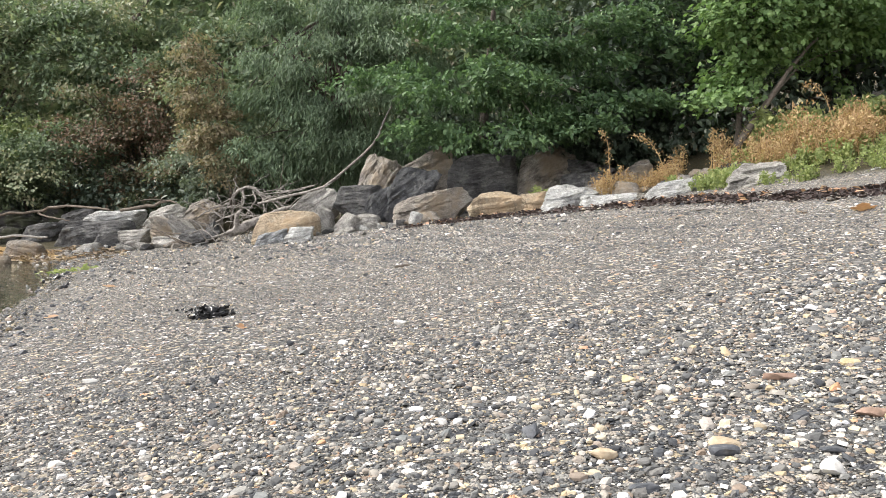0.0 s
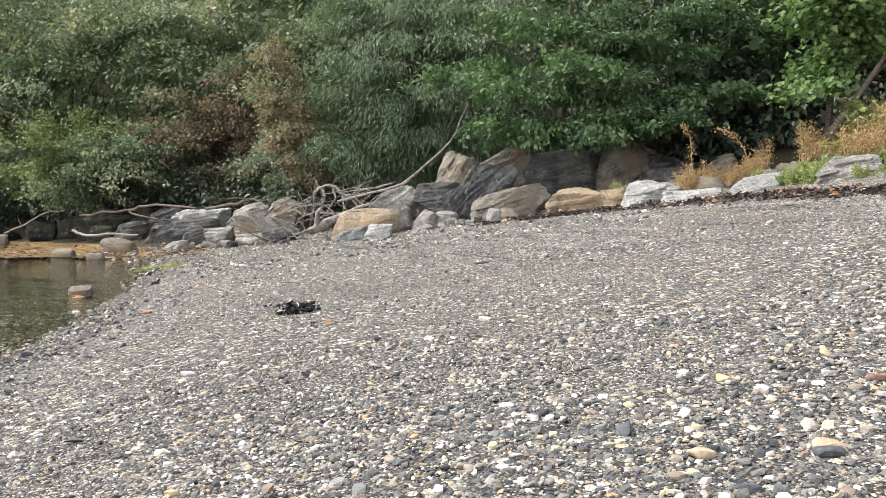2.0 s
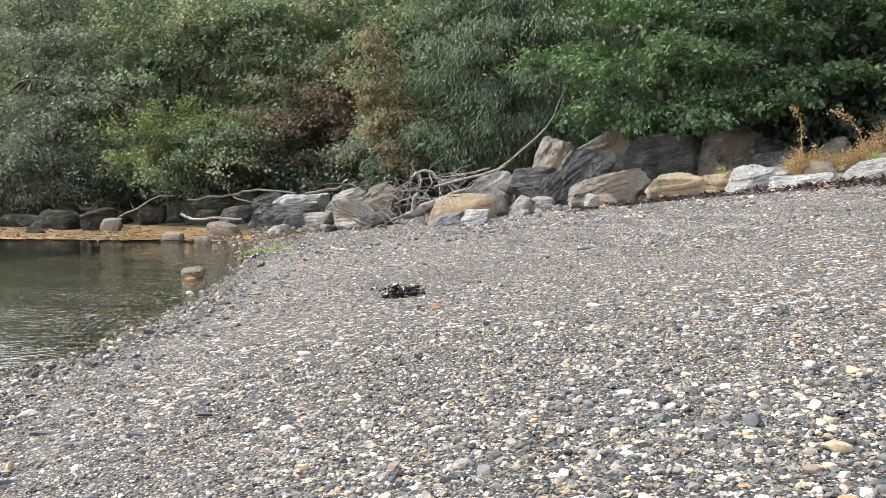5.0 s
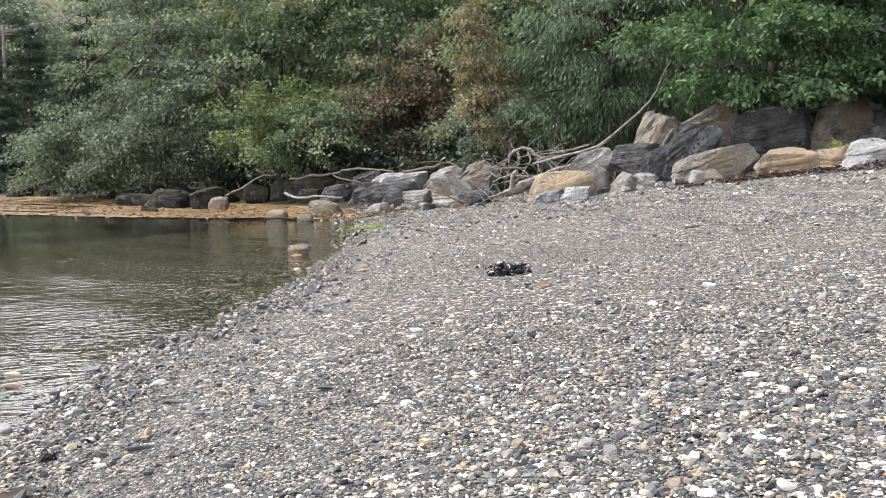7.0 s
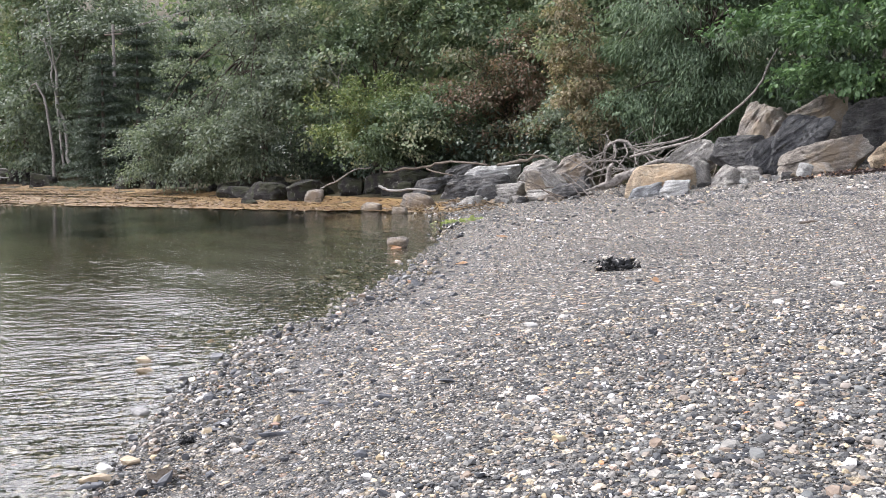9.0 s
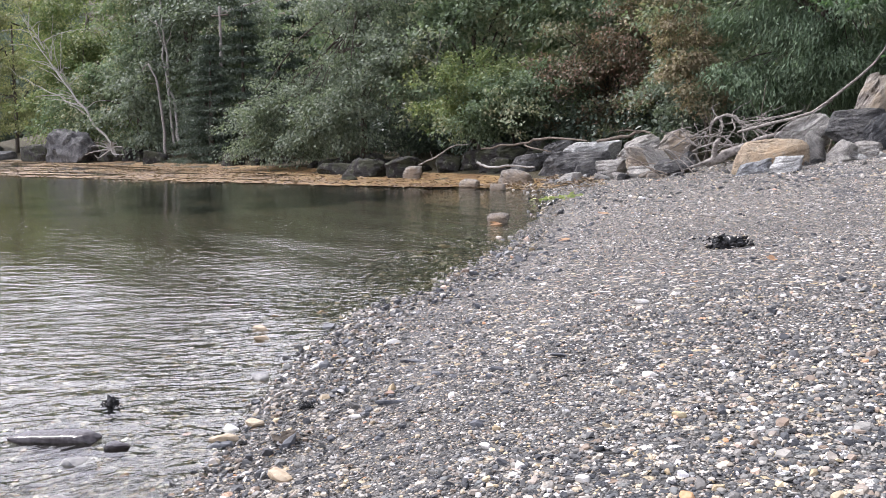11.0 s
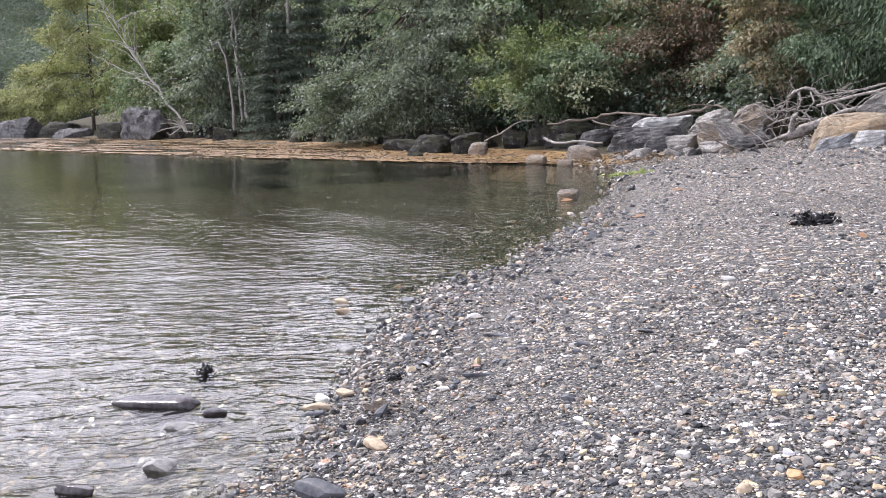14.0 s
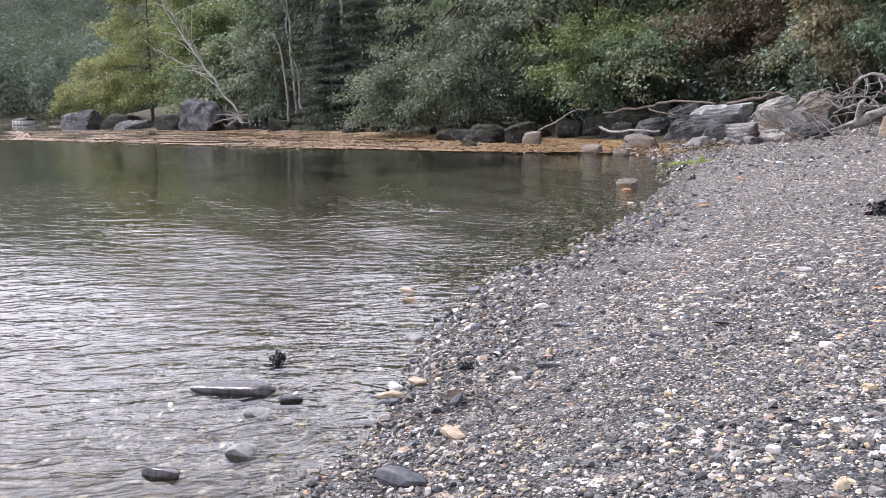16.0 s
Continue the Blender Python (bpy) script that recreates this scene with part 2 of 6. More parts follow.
def wood_material(name, dark, light, rough=0.8):
    n = Nodes(name)
    vec = n.coords("Object")
    a = n.noise(n.coords("Object", (7, 7, 7)), 2.0, 6.0, 0.6, 1.2)
    b = n.noise(vec, 55.0, 4.0)
    col = n.ramp(a, [(0.3, dark), (0.65, light)])
    col = n.mix(0.4, col, n.ramp(b, [(0.3, (0.45, 0.45, 0.45)), (0.7, (1.15, 1.15, 1.15))]), "MULTIPLY")
    return n.solid(col, rough, n.bump(n.math("ADD", a, n.math("MULTIPLY", b, 0.3)), 0.6, 0.02), 0.25)


PEBBLE, PEBBLE_SINGLE, GROUND, WATER = pebble_material(), pebble_material(True), ground_material(), water_material()
SCHIST = rock_material("grey layered schist", (0.13, 0.125, 0.12), (0.42, 0.405, 0.38), (0.68, 0.66, 0.62))
# on boulders under the canopy its dark tones stand in for shade
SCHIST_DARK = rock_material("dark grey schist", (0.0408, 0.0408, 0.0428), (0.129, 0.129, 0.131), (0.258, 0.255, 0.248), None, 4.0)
SCHIST_BROWN = rock_material("brown stained schist", (0.119, 0.106, 0.0935), (0.34, 0.31, 0.276), (0.544, 0.51, 0.468), (0.34, 0.27, 0.19), 4.0)
SANDSTONE = rock_material("tan sandstone", (0.31, 0.245, 0.175), (0.47, 0.385, 0.28), (0.60, 0.52, 0.41), (0.44, 0.32, 0.20), 1.3)
PALE = rock_material("pale weathered schist", (0.26, 0.27, 0.27), (0.54, 0.545, 0.54), (0.74, 0.74, 0.72), None, 4.0)
SLATE_DARK = rock_material("dark blue grey slate", (0.0245, 0.0266, 0.0308), (0.084, 0.0875, 0.0945), (0.189, 0.193, 0.199), None, 4.0)
SLATE_BLUE = rock_material("bluish grey schist", (0.14, 0.15, 0.16), (0.34, 0.355, 0.37), (0.55, 0.565, 0.58), None, 4.0)
# weedy rock, its tones also lowered to paint the shade under shore trees
WEED_SHADE_ROCK = rock_material("shore rock darkened by weed and painted shade", (0.014, 0.013, 0.012), (0.035, 0.033, 0.031), (0.09, 0.085, 0.078), None, 5.0, 0.5)
DRIFT = wood_material("silver driftwood", (0.09, 0.08, 0.07), (0.36, 0.335, 0.305))
DRIFT_BROWN = wood_material("weathered brown wood", (0.07, 0.058, 0.047), (0.22, 0.185, 0.15))
BARK = wood_material("grey brown bark", (0.035, 0.028, 0.022), (0.13, 0.11, 0.09))
BIRCH = wood_material("dead pale bark", (0.20, 0.19, 0.175), (0.44, 0.42, 0.39))
GREENS = [(0.0, (0.02, 0.045, 0.014)), (0.45, (0.045, 0.09, 0.026)), (0.8, (0.075, 0.13, 0.036)), (1.0, (0.13, 0.17, 0.05))]
ALDER_LEAF = leaf_material("dark green alder leaf", [(0.0, (0.018, 0.05, 0.016)), (0.45, (0.04, 0.095, 0.028)), (0.8, (0.07, 0.14, 0.035)), (1.0, (0.12, 0.19, 0.05))], 0.3, 0.55, None, 1.85, 0.66)
MAPLE_LEAF = leaf_material("fresh green maple leaf", [(0.0, (0.04, 0.09, 0.016)), (0.5, (0.08, 0.16, 0.03)), (0.9, (0.13, 0.22, 0.045)), (1.0, (0.25, 0.20, 0.06))], 0.35, 0.6, None, 1.55, 0.72)
ASH_LEAF = leaf_material("grey green ash leaf", [(0.0, (0.03, 0.065, 0.026)), (0.5, (0.065, 0.125, 0.05)), (0.9, (0.11, 0.18, 0.075)), (1.0, (0.17, 0.22, 0.10))], 0.3, 0.6, None, 1.8)
YELLOW_LEAF = leaf_material("yellowing brown leaf", [(0.0, (0.08, 0.058, 0.025)), (0.35, (0.19, 0.135, 0.055)), (0.7, (0.30, 0.225, 0.095)), (0.8, (0.09, 0.12, 0.035)), (1.0, (0.30, 0.25, 0.13))], 0.3, 0.62, [(0.0, (0.05, 0.08, 0.025)), (0.5, (0.10, 0.12, 0.045)), (1.0, (0.28, 0.2, 0.09))], 1.35, 0.6)
RUST_LEAF = leaf_material("rust brown leaf", [(0.0, (0.035, 0.05, 0.022)), (0.34, (0.07, 0.07, 0.032)), (0.5, (0.12, 0.078, 0.045)), (0.8, (0.19, 0.10, 0.06)), (1.0, (0.28, 0.10, 0.055))], 0.3, 0.6, [(0.0, (0.05, 0.075, 0.028)), (0.7, (0.10, 0.12, 0.045)), (1.0, (0.17, 0.11, 0.055))], 1.7, 0.65)
# high gain and low vividness put distance haze into these two greens
WOOD_LEAF = leaf_material("mixed woodland leaf", GREENS, 0.3, 0.62, [(0.0, (0.06, 0.10, 0.03)), (0.6, (0.12, 0.14, 0.04)), (1.0, (0.20, 0.17, 0.06))], 2.4, 0.48)
GREY_LEAF = leaf_material("grey green alder leaf", [(0.0, (0.025, 0.045, 0.022)), (0.5, (0.055, 0.09, 0.042)), (0.85, (0.10, 0.14, 0.065)), (1.0, (0.13, 0.16, 0.08))], 0.3, 0.62, None, 2.45, 0.42)
# blue tint puts distance haze into the hillside leaf colour
HAZE_HILL_LEAF = leaf_material("hillside leaf tinted blue with haze", [(0.0, (0.035, 0.06, 0.04)), (0.5, (0.06, 0.095, 0.062)), (0.85, (0.085, 0.125, 0.075)), (1.0, (0.12, 0.15, 0.08))], 0.3, 0.7, None, 1.6)
LIME_LEAF = leaf_material("yellow green leaf", [(0.0, (0.05, 0.08, 0.015)), (0.5, (0.10, 0.15, 0.03)), (0.85, (0.19, 0.21, 0.05)), (1.0, (0.32, 0.26, 0.06))], 0.3, 0.62, None, 1.45, 0.68)
GOLD_LEAF = leaf_material("golden green leaf", [(0.0, (0.06, 0.085, 0.02)), (0.5, (0.14, 0.16, 0.04)), (0.85, (0.26, 0.24, 0.07)), (1.0, (0.36, 0.27, 0.08))], 0.3, 0.62, None, 1.75, 0.68)
# also colours the undergrowth dark, in place of shade there
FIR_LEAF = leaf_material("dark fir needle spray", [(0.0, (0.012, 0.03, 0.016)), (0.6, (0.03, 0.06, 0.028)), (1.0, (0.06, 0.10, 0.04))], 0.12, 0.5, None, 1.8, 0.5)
STRAW = leaf_material("dry orange weed stalk", [(0.0, (0.20, 0.095, 0.018)), (0.45, (0.38, 0.20, 0.042)), (0.75, (0.50, 0.32, 0.08)), (0.9, (0.30, 0.33, 0.08)), (1.0, (0.22, 0.28, 0.06))], 0.3, 0.7, None, 1.2, 0.62)
HERB = leaf_material("low green herb", [(0.0, (0.12, 0.17, 0.035)), (0.5, (0.21, 0.27, 0.06)), (0.85, (0.34, 0.36, 0.10)), (1.0, (0.5, 0.4, 0.14))], 0.35, 0.6, None, 1.2, 0.75)
ROCKWEED = leaf_material("golden brown rockweed", [(0.0, (0.07, 0.035, 0.012)), (0.4, (0.20, 0.11, 0.038)), (0.75, (0.36, 0.23, 0.08)), (1.0, (0.56, 0.45, 0.25))], 0.1, 0.5, None, 1.0)
WRACK = leaf_material("dry dark red seaweed", [(0.0, (0.02, 0.011, 0.01)), (0.6, (0.06, 0.03, 0.025)), (1.0, (0.15, 0.085, 0.06))], 0.05, 0.6, None, 1.0)
BLACKWEED = leaf_material("wet black seaweed", [(0.0, (0.008, 0.009, 0.01)), (1.0, (0.03, 0.032, 0.034))], 0.02, 0.3, None, 1.0)
def mat_material():
    n = Nodes("golden brown weed mat")
    vec = n.coords("Object")
    a = n.noise(vec, 7.0, 6.0, 0.7)
    b = n.noise(vec, 0.5, 4.0)
    col = n.ramp(n.math("ADD", n.math("MULTIPLY", a, 0.7), n.math("MULTIPLY", b, 0.3)), [(0.36, (0.035, 0.018, 0.008)), (0.47, (0.13, 0.07, 0.025)), (0.57, (0.25, 0.165, 0.06)), (0.68, (0.42, 0.335, 0.17))])
    return n.solid(col, 0.55, n.bump(a, 0.8, 0.03), 0.3)


MAT = mat_material()
ORANGE_LEAF = leaf_material("fallen orange leaf", [(0.0, (0.45, 0.16, 0.04)), (0.6, (0.62, 0.26, 0.07)), (1.0, (0.68, 0.40, 0.12))], 0.2, 0.6, None, 1.0)


# ---- building helpers ----
rng = np.random.default_rng(11)


def mesh_from(name, verts, faces, smooth=True):
    """A mesh from an array of corners and an array of faces that all have the same number of corners."""
    me = bpy.data.meshes.new(name)
    verts, faces = np.asarray(verts, np.float32), np.asarray(faces, np.int32)
    k = faces.shape[1]
    me.vertices.add(len(verts))
    me.vertices.foreach_set("co", verts.ravel())
    me.loops.add(faces.size)
    me.loops.foreach_set("vertex_index", faces.ravel())
    me.polygons.add(len(faces))
    me.polygons.foreach_set("loop_start", np.arange(0, faces.size, k, dtype=np.int32))
    me.polygons.foreach_set("use_smooth", np.full(len(faces), smooth))
    me.update(calc_edges=True)
    return me


def piece(name, me, material, parent=None, label=""):
    ob = new(name, me)
    if material and not me.materials:
        me.materials.append(material)
    ob.parent = parent
    return tagged(ob, label) if label else ob


def part(name, bm, material, parent, label=""):
    me = bpy.data.meshes.new(name)
    bm.to_mesh(me)
    bm.free()
    me.polygons.foreach_set("use_smooth", np.ones(len(me.polygons), bool))
    return piece(name, me, material, parent, label)


def smooth_line(points, n):
    """n points along a smooth curve through the given ones."""
    p = np.asarray(points, float)
    p = np.vstack([2 * p[0] - p[1], p, 2 * p[-1] - p[-2]])
    u = np.linspace(0, len(p) - 3 - 1e-6, n)
    i, f = u.astype(int), (u % 1)[:, None]
    a, b, c, d = p[i], p[i + 1], p[i + 2], p[i + 3]
    return 0.5 * (2 * b + (c - a) * f + (2 * a - 5 * b + 4 * c - d) * f**2 + (3 * b - a - 3 * c + d) * f**3)


def tube(points, radii, sides=7, rough=0.0):
    """Corners and four-cornered faces of a tapered round limb along points."""
    p = np.asarray(points, float)
    r = np.interp(np.linspace(0, 1, len(p)), np.linspace(0, 1, len(radii)), radii)
    along = np.gradient(p, axis=0)
    along /= np.linalg.norm(along, axis=1)[:, None] + 1e-9
    side = np.cross(along, (0.31, 0.17, 0.93))
    side /= np.linalg.norm(side, axis=1)[:, None] + 1e-9
    up = np.cross(side, along)
    ang = np.arange(sides) * 2 * np.pi / sides
    ring = np.cos(ang)[None, :, None] * side[:, None] + np.sin(ang)[None, :, None] * up[:, None]
    wob = 1 + rough * rng.normal(size=(len(p), sides, 1))
    v = (p[:, None] + ring * r[:, None, None] * wob).reshape(-1, 3)
    i, j = np.meshgrid(np.arange(len(p) - 1), np.arange(sides), indexing="ij")
    a, b = i * sides + j, i * sides + (j + 1) % sides
    return v, np.stack([a, b, b + sides, a + sides], -1).reshape(-1, 4)


def joined(list_of):
    vs, fs, at = [], [], 0
    for v, f in list_of:
        vs.append(v), fs.append(f + at)
        at += len(v)
    return np.vstack(vs), np.vstack(fs)


def unit(a):
    return a / (np.linalg.norm(a, axis=-1, keepdims=True) + 1e-9)


LEAF_SHAPES = {
    "oval": ([(0, 0, 0), (0.30, 0.35, 0.06), (0.24, 0.75, 0.05), (0, 1, -0.08), (-0.24, 0.75, 0.05), (-0.30, 0.35, 0.06), (0, 0.5, -0.02)],
             [(0, 1, 6), (1, 2, 6), (2, 3, 6), (3, 4, 6), (4, 5, 6), (5, 0, 6)]),
    "diamond": ([(0, 0, 0), (0.30, 0.45, 0.06), (0, 1, -0.06), (-0.30, 0.45, 0.06)], [(0, 1, 2), (0, 2, 3)]),
    "narrow": ([(0, 0, 0), (0.14, 0.4, 0.03), (0, 1, -0.1), (-0.14, 0.4, 0.03)], [(0, 1, 2), (0, 2, 3)]),
    "palm": ([(0, 0, 0), (0.34, 0.05, 0.02), (0.55, 0.50, -0.04), (0.24, 0.52, 0.03), (0.30, 0.85, -0.03), (0, 1.05, -0.1), (-0.30, 0.85, -0.03),
              (-0.24, 0.52, 0.03), (-0.55, 0.50, -0.04), (-0.34, 0.05, 0.02), (0, 0.42, 0.0)],
             [(0, 1, 10), (1, 2, 10), (2, 3, 10), (3, 4, 10), (4, 5, 10), (5, 6, 10), (6, 7, 10), (7, 8, 10), (8, 9, 10), (9, 0, 10)]),
}


def leaf_mesh(name, at, along, facing, size, shape):
    """One mesh of many leaves: their foot, the way they grow, the way they face, their length."""
    base, tri = (np.array(a) for a in LEAF_SHAPES[shape])
    along = unit(along)
    right = unit(np.cross(along, facing))
    up = np.cross(right, along)
    s = np.broadcast_to(np.asarray(size, float).reshape(-1, 1), (len(at), 1))[:, :, None]
    v = at[:, None] + s * (base[None, :, :1] * right[:, None] + base[None, :, 1:2] * along[:, None] + base[None, :, 2:] * up[:, None])
    f = tri[None] + (np.arange(len(at)) * len(base))[:, None, None]
    return mesh_from(name, v.reshape(-1, 3), f.reshape(-1, 3), False)


def sprays(centres, outward, per, reach, size, droop, flat=0.5):
    """Leaves in sprays about the given centres: foot, growth, facing and length of each."""
    n = len(centres)
    c, o = np.repeat(centres, per, 0), np.repeat(outward, per, 0)
    g = rng.normal(size=(n * per, 3)) * (1, 1, flat)
    u = rng.uniform(-0.6, 1.0, (n * per, 1))
    at = c + reach * (0.75 * u * o + 0.5 * g) - np.array([0, 0, 1]) * droop * reach * (u.clip(0) ** 2)
    along = o * 0.7 + rng.normal(size=at.shape) * 0.55 - np.array([0, 0, droop])
    facing = np.array([0, 0, 1.0]) + 0.45 * o + rng.normal(size=at.shape) * 0.42
    return at, along, facing, size * rng.uniform(0.6, 1.25, len(at))


def crown_points(blobs, n):
    """Spray centres over the skins of some round masses, pushed in and out so that the outline is uneven."""
    vol = np.array([(b[3] * b[4] + b[3] * b[5] + b[4] * b[5]) for b in blobs])
    which = rng.choice(len(blobs), n, p=vol / vol.sum())
    b = np.array(blobs)[which]
    d = unit(rng.normal(size=(n, 3)))
    lump = np.array([noise.noise(Vector(q)) + 0.5 * noise.noise(Vector(q) * 2.3) for q in (d * 1.9 + which[:, None] * 7.7)])
    r = (0.84 + 0.5 * lump + rng.normal(size=n) * 0.07 + 0.3 * (rng.uniform(size=n) < 0.05))[:, None] * rng.uniform(0.55, 1.0, (n, 1)) ** 0.35
    p = b[:, :3] + d * b[:, 3:] * r
    o = unit(d / b[:, 3:] * (1, 1, 0.45))
    return p, o


def boughs(blobs, n, per, wide, flat):
    """Spray centres gathered on flattened boughs, which leave dark gaps between them."""
    p, o = crown_points(blobs, max(3, n // per))
    k = np.repeat(np.arange(len(p)), per)
    off = rng.normal(size=(len(k), 3)) * (wide, wide, wide * flat)
    off[:, 2] -= 0.35 * (off[:, 0] ** 2 + off[:, 1] ** 2) / wide * flat
    out = unit(o[k] + 0.8 * unit(off) * (1, 1, 0.3))
    return p[k] + off, out


# ---- the lie of the land ----
SHORE = smooth_line([(6, -400), (5, -60), (2.2, -14), (0.4, -4.5), (-0.7, -1.4), (-1.25, 0.0), (-1.72, 1.0), (-2.14, 1.85), (-2.66, 2.95), (-3.02, 4.6),
                     (-3.58, 6.4), (-4.2, 8.2), (-5.15, 10.8), (-6.25, 13.3), (-7.4, 15.6), (-9.6, 17.9), (-13.5, 20.6), (-20, 23.8), (-28, 26.8),
                     (-45, 33), (-60, 38.5), (-80, 43), (-95, 46), (-101, 53), (-114, 60), (-135, 60), (-175, 50), (-260, 10), (-420, -90), (-700, -250)], 520)


def shore_distance(x, y):
    """Metres inland of the waterline; below zero in the water."""
    p = np.stack([x, y], -1).reshape(-1, 2)
    a, b = SHORE[:-1], SHORE[1:]
    ab = b - a
    out = np.empty(len(p))
    for k in range(0, len(p), 20000):
        q = p[k : k + 20000]
        u = (((q[:, None] - a) * ab).sum(-1) / (ab**2).sum(-1)).clip(0, 1)
        off = q[:, None] - (a + u[..., None] * ab)
        d2 = (off**2).sum(-1)
        i = d2.argmin(1)
        r = np.arange(len(q))
        cross = ab[i, 0] * off[r, i, 1] - ab[i, 1] * off[r, i, 0]
        out[k : k + 20000] = np.sqrt(d2[r, i]) * np.where(cross < 0, 1, -1)
    return out.reshape(np.shape(x))


RISE = ([-400, -30, -8, -2, -0.55, -0.2, 0, 0.4, 2.3, 7.5, 8.4, 10, 16, 60, 140, 300, 900], [-6, -4, -1.0, -0.21, -0.058, -0.024, 0, 0.045, 0.35, 1.19, 1.40, 1.95, 3.4, 14, 48, 100, 170])


def height(x, y):
    x, y = np.asarray(x, float), np.asarray(y, float)
    d = shore_distance(x, y)
    far = np.interp(d, RISE[0], RISE[1])
    # low berms and hollows of the gravel
    roll = 0.012 * np.sin(1.9 * d + 0.6 * np.sin(0.8 * y)) + 0.008 * np.sin(2.3 * x + 1.1 * y)
    cusp = 0.0035 * np.sin(2.6 * y + 0.8 * np.sin(1.3 * x)) * np.exp(-((d / 0.9) ** 2)) * np.clip((12 - y) / 4, 0, 1)
    return far + cusp + roll * np.clip(d + 0.3, 0, 1) + 0.25 * np.clip((d - 9) / 8, 0, 1) * np.sin(0.7 * x + 0.3 * y) * np.cos(0.45 * y)


def lie(x, y):
    return float(height(np.array([x]), np.array([y]))[0])


def spaced(fine, lo, hi, step, grow, far_lo, far_hi):
    """Grid lines that lie close between lo and hi and ever wider outside."""
    mid = list(np.arange(lo, hi, fine))
    right, left, s = [hi], [lo], step
    while right[-1] < far_hi:
        right.append(right[-1] + s)
        s *= grow
    s = step
    while left[-1] > far_lo:
        left.append(left[-1] - s)
        s *= grow
    return np.array(sorted(set(left[1:] + mid + right)))


gx = spaced(0.06, -4.0, 2.4, 0.07, 1.07, -620, 420)
gy = spaced(0.06, 0.5, 6.0, 0.07, 1.07, -420, 620)
X, Y = np.meshgrid(gx, gy, indexing="ij")
D = shore_distance(X, Y)
Z = height(X, Y)
fine_near = (np.abs(X + 0.8) < 4) & (Y > 0) & (Y < 7.5)
Z = Z + np.where(fine_near, rng.normal(size=Z.shape) * 0.0022, 0)
ii, jj = np.meshgrid(np.arange(len(gx) - 1), np.arange(len(gy) - 1), indexing="ij")
c0 = ii * len(gy) + jj
ground_mesh = mesh_from("ground", np.stack([X, Y, Z], -1).reshape(-1, 3), np.stack([c0, c0 + len(gy), c0 + len(gy) + 1, c0 + 1], -1).reshape(-1, 4))
inland = ground_mesh.attributes.new("inland", "FLOAT", "POINT")
bank = np.interp(Y - 0.35 * X, [4, 9, 14, 18, 21, 24], [8.3, 8.4, 7.4, 5.4, 1.6, -0.4])     # how far up the gravel reaches
inland.data.foreach_set("value", (D - bank).ravel().astype(np.float32))
ground = tagged(piece("ground", ground_mesh, GROUND), "grey pebble beach sloping to the sea, wooded bank behind", "ground", "", "structure")

wx = spaced(0.1, -8, 0, 0.12, 1.15, -620, 60)
wy = spaced(0.1, 0, 10, 0.12, 1.15, -420, 300)
WX, WY = np.meshgrid(wx, wy, indexing="ij")
ii, jj = np.meshgrid(np.arange(len(wx) - 1), np.arange(len(wy) - 1), indexing="ij")
c0 = ii * len(wy) + jj
swell = 0.006 * np.sin(5.2 * (0.35 * WX + WY) + 1.5 * np.sin(0.7 * WX)) * np.clip(1 - (np.hypot(WX, WY) - 8) / 8, 0, 1)
water_mesh = mesh_from("water", np.stack([WX, WY, swell], -1).reshape(-1, 3), np.stack([c0, c0 + len(wy), c0 + len(wy) + 1, c0 + 1], -1).reshape(-1, 4))
shoal = water_mesh.attributes.new("shoal", "FLOAT", "POINT")     # short steep wavelets where the water is thin
shoal.data.foreach_set("value", np.interp(-shore_distance(WX, WY), [0.0, 0.7, 2.0, 4.0], [0.8, 1.0, 0.5, 0.1]).ravel().astype(np.float32))
chop = water_mesh.attributes.new("chop", "FLOAT", "POINT")     # calmer towards the sheltered middle of the bay
chop.data.foreach_set("value", np.interp(np.hypot(WX, WY), [0, 2.6, 4.2, 6.5, 12, 30], [1.0, 1.0, 0.62, 0.42, 0.30, 0.2]).ravel().astype(np.float32))
water = tagged(piece("water", water_mesh, WATER), "clear rippled sea water over stones", "water", "", "structure")


# ---- rocks ----
def rock_mesh(name, size, seed, cuts=6, strata=0.05, blunt=0.02, detail=4):
    """A worn stone of the given size."""
    r = random.Random(seed)
    bm = bmesh.new()
    bmesh.ops.create_icosphere(bm, subdivisions=detail, radius=1.0)
    planes = [(Vector((r.gauss(0, 1), r.gauss(0, 1), r.gauss(0, 0.8))).normalized(), r.uniform(0.45, 0.82)) for _ in range(cuts)]
    planes += [(Vector((r.gauss(0, 0.15), r.gauss(0, 0.15), 1)).normalized(), r.uniform(0.5, 0.68)), (Vector((0, 0, -1)), 0.7)]
    shift = Vector((seed * 3.1, seed * 1.7, seed * 0.9))
    for v in bm.verts:
        p = v.co * 1.15
        for nrm, far in planes:
            over = p.dot(nrm) - far
            if over > 0:
                p -= nrm * over * (1 - blunt)
        lay = noise.noise(Vector((p.x * 1.1, p.y * 1.1, p.z * 6.5)) + shift)
        chip = noise.noise(p * 5.0 + shift) + 0.5 * noise.noise(p * 12.0 + shift)
        p += Vector((p.x, p.y, p.z * 0.5)).normalized() * (lay * strata + noise.noise(p * 1.6 + shift) * 0.07 + chip * 0.05)
        v.co = Vector((p.x * size[0] / 1.5, p.y * size[1] / 1.5, p.z * size[2] / 1.35))
    me = bpy.data.meshes.new(name)
    bm.to_mesh(me)
    bm.free()
    me.polygons.foreach_set("use_smooth", np.ones(len(me.polygons), bool))
    me.set_sharp_from_angle(angle=radians(24))
    return me


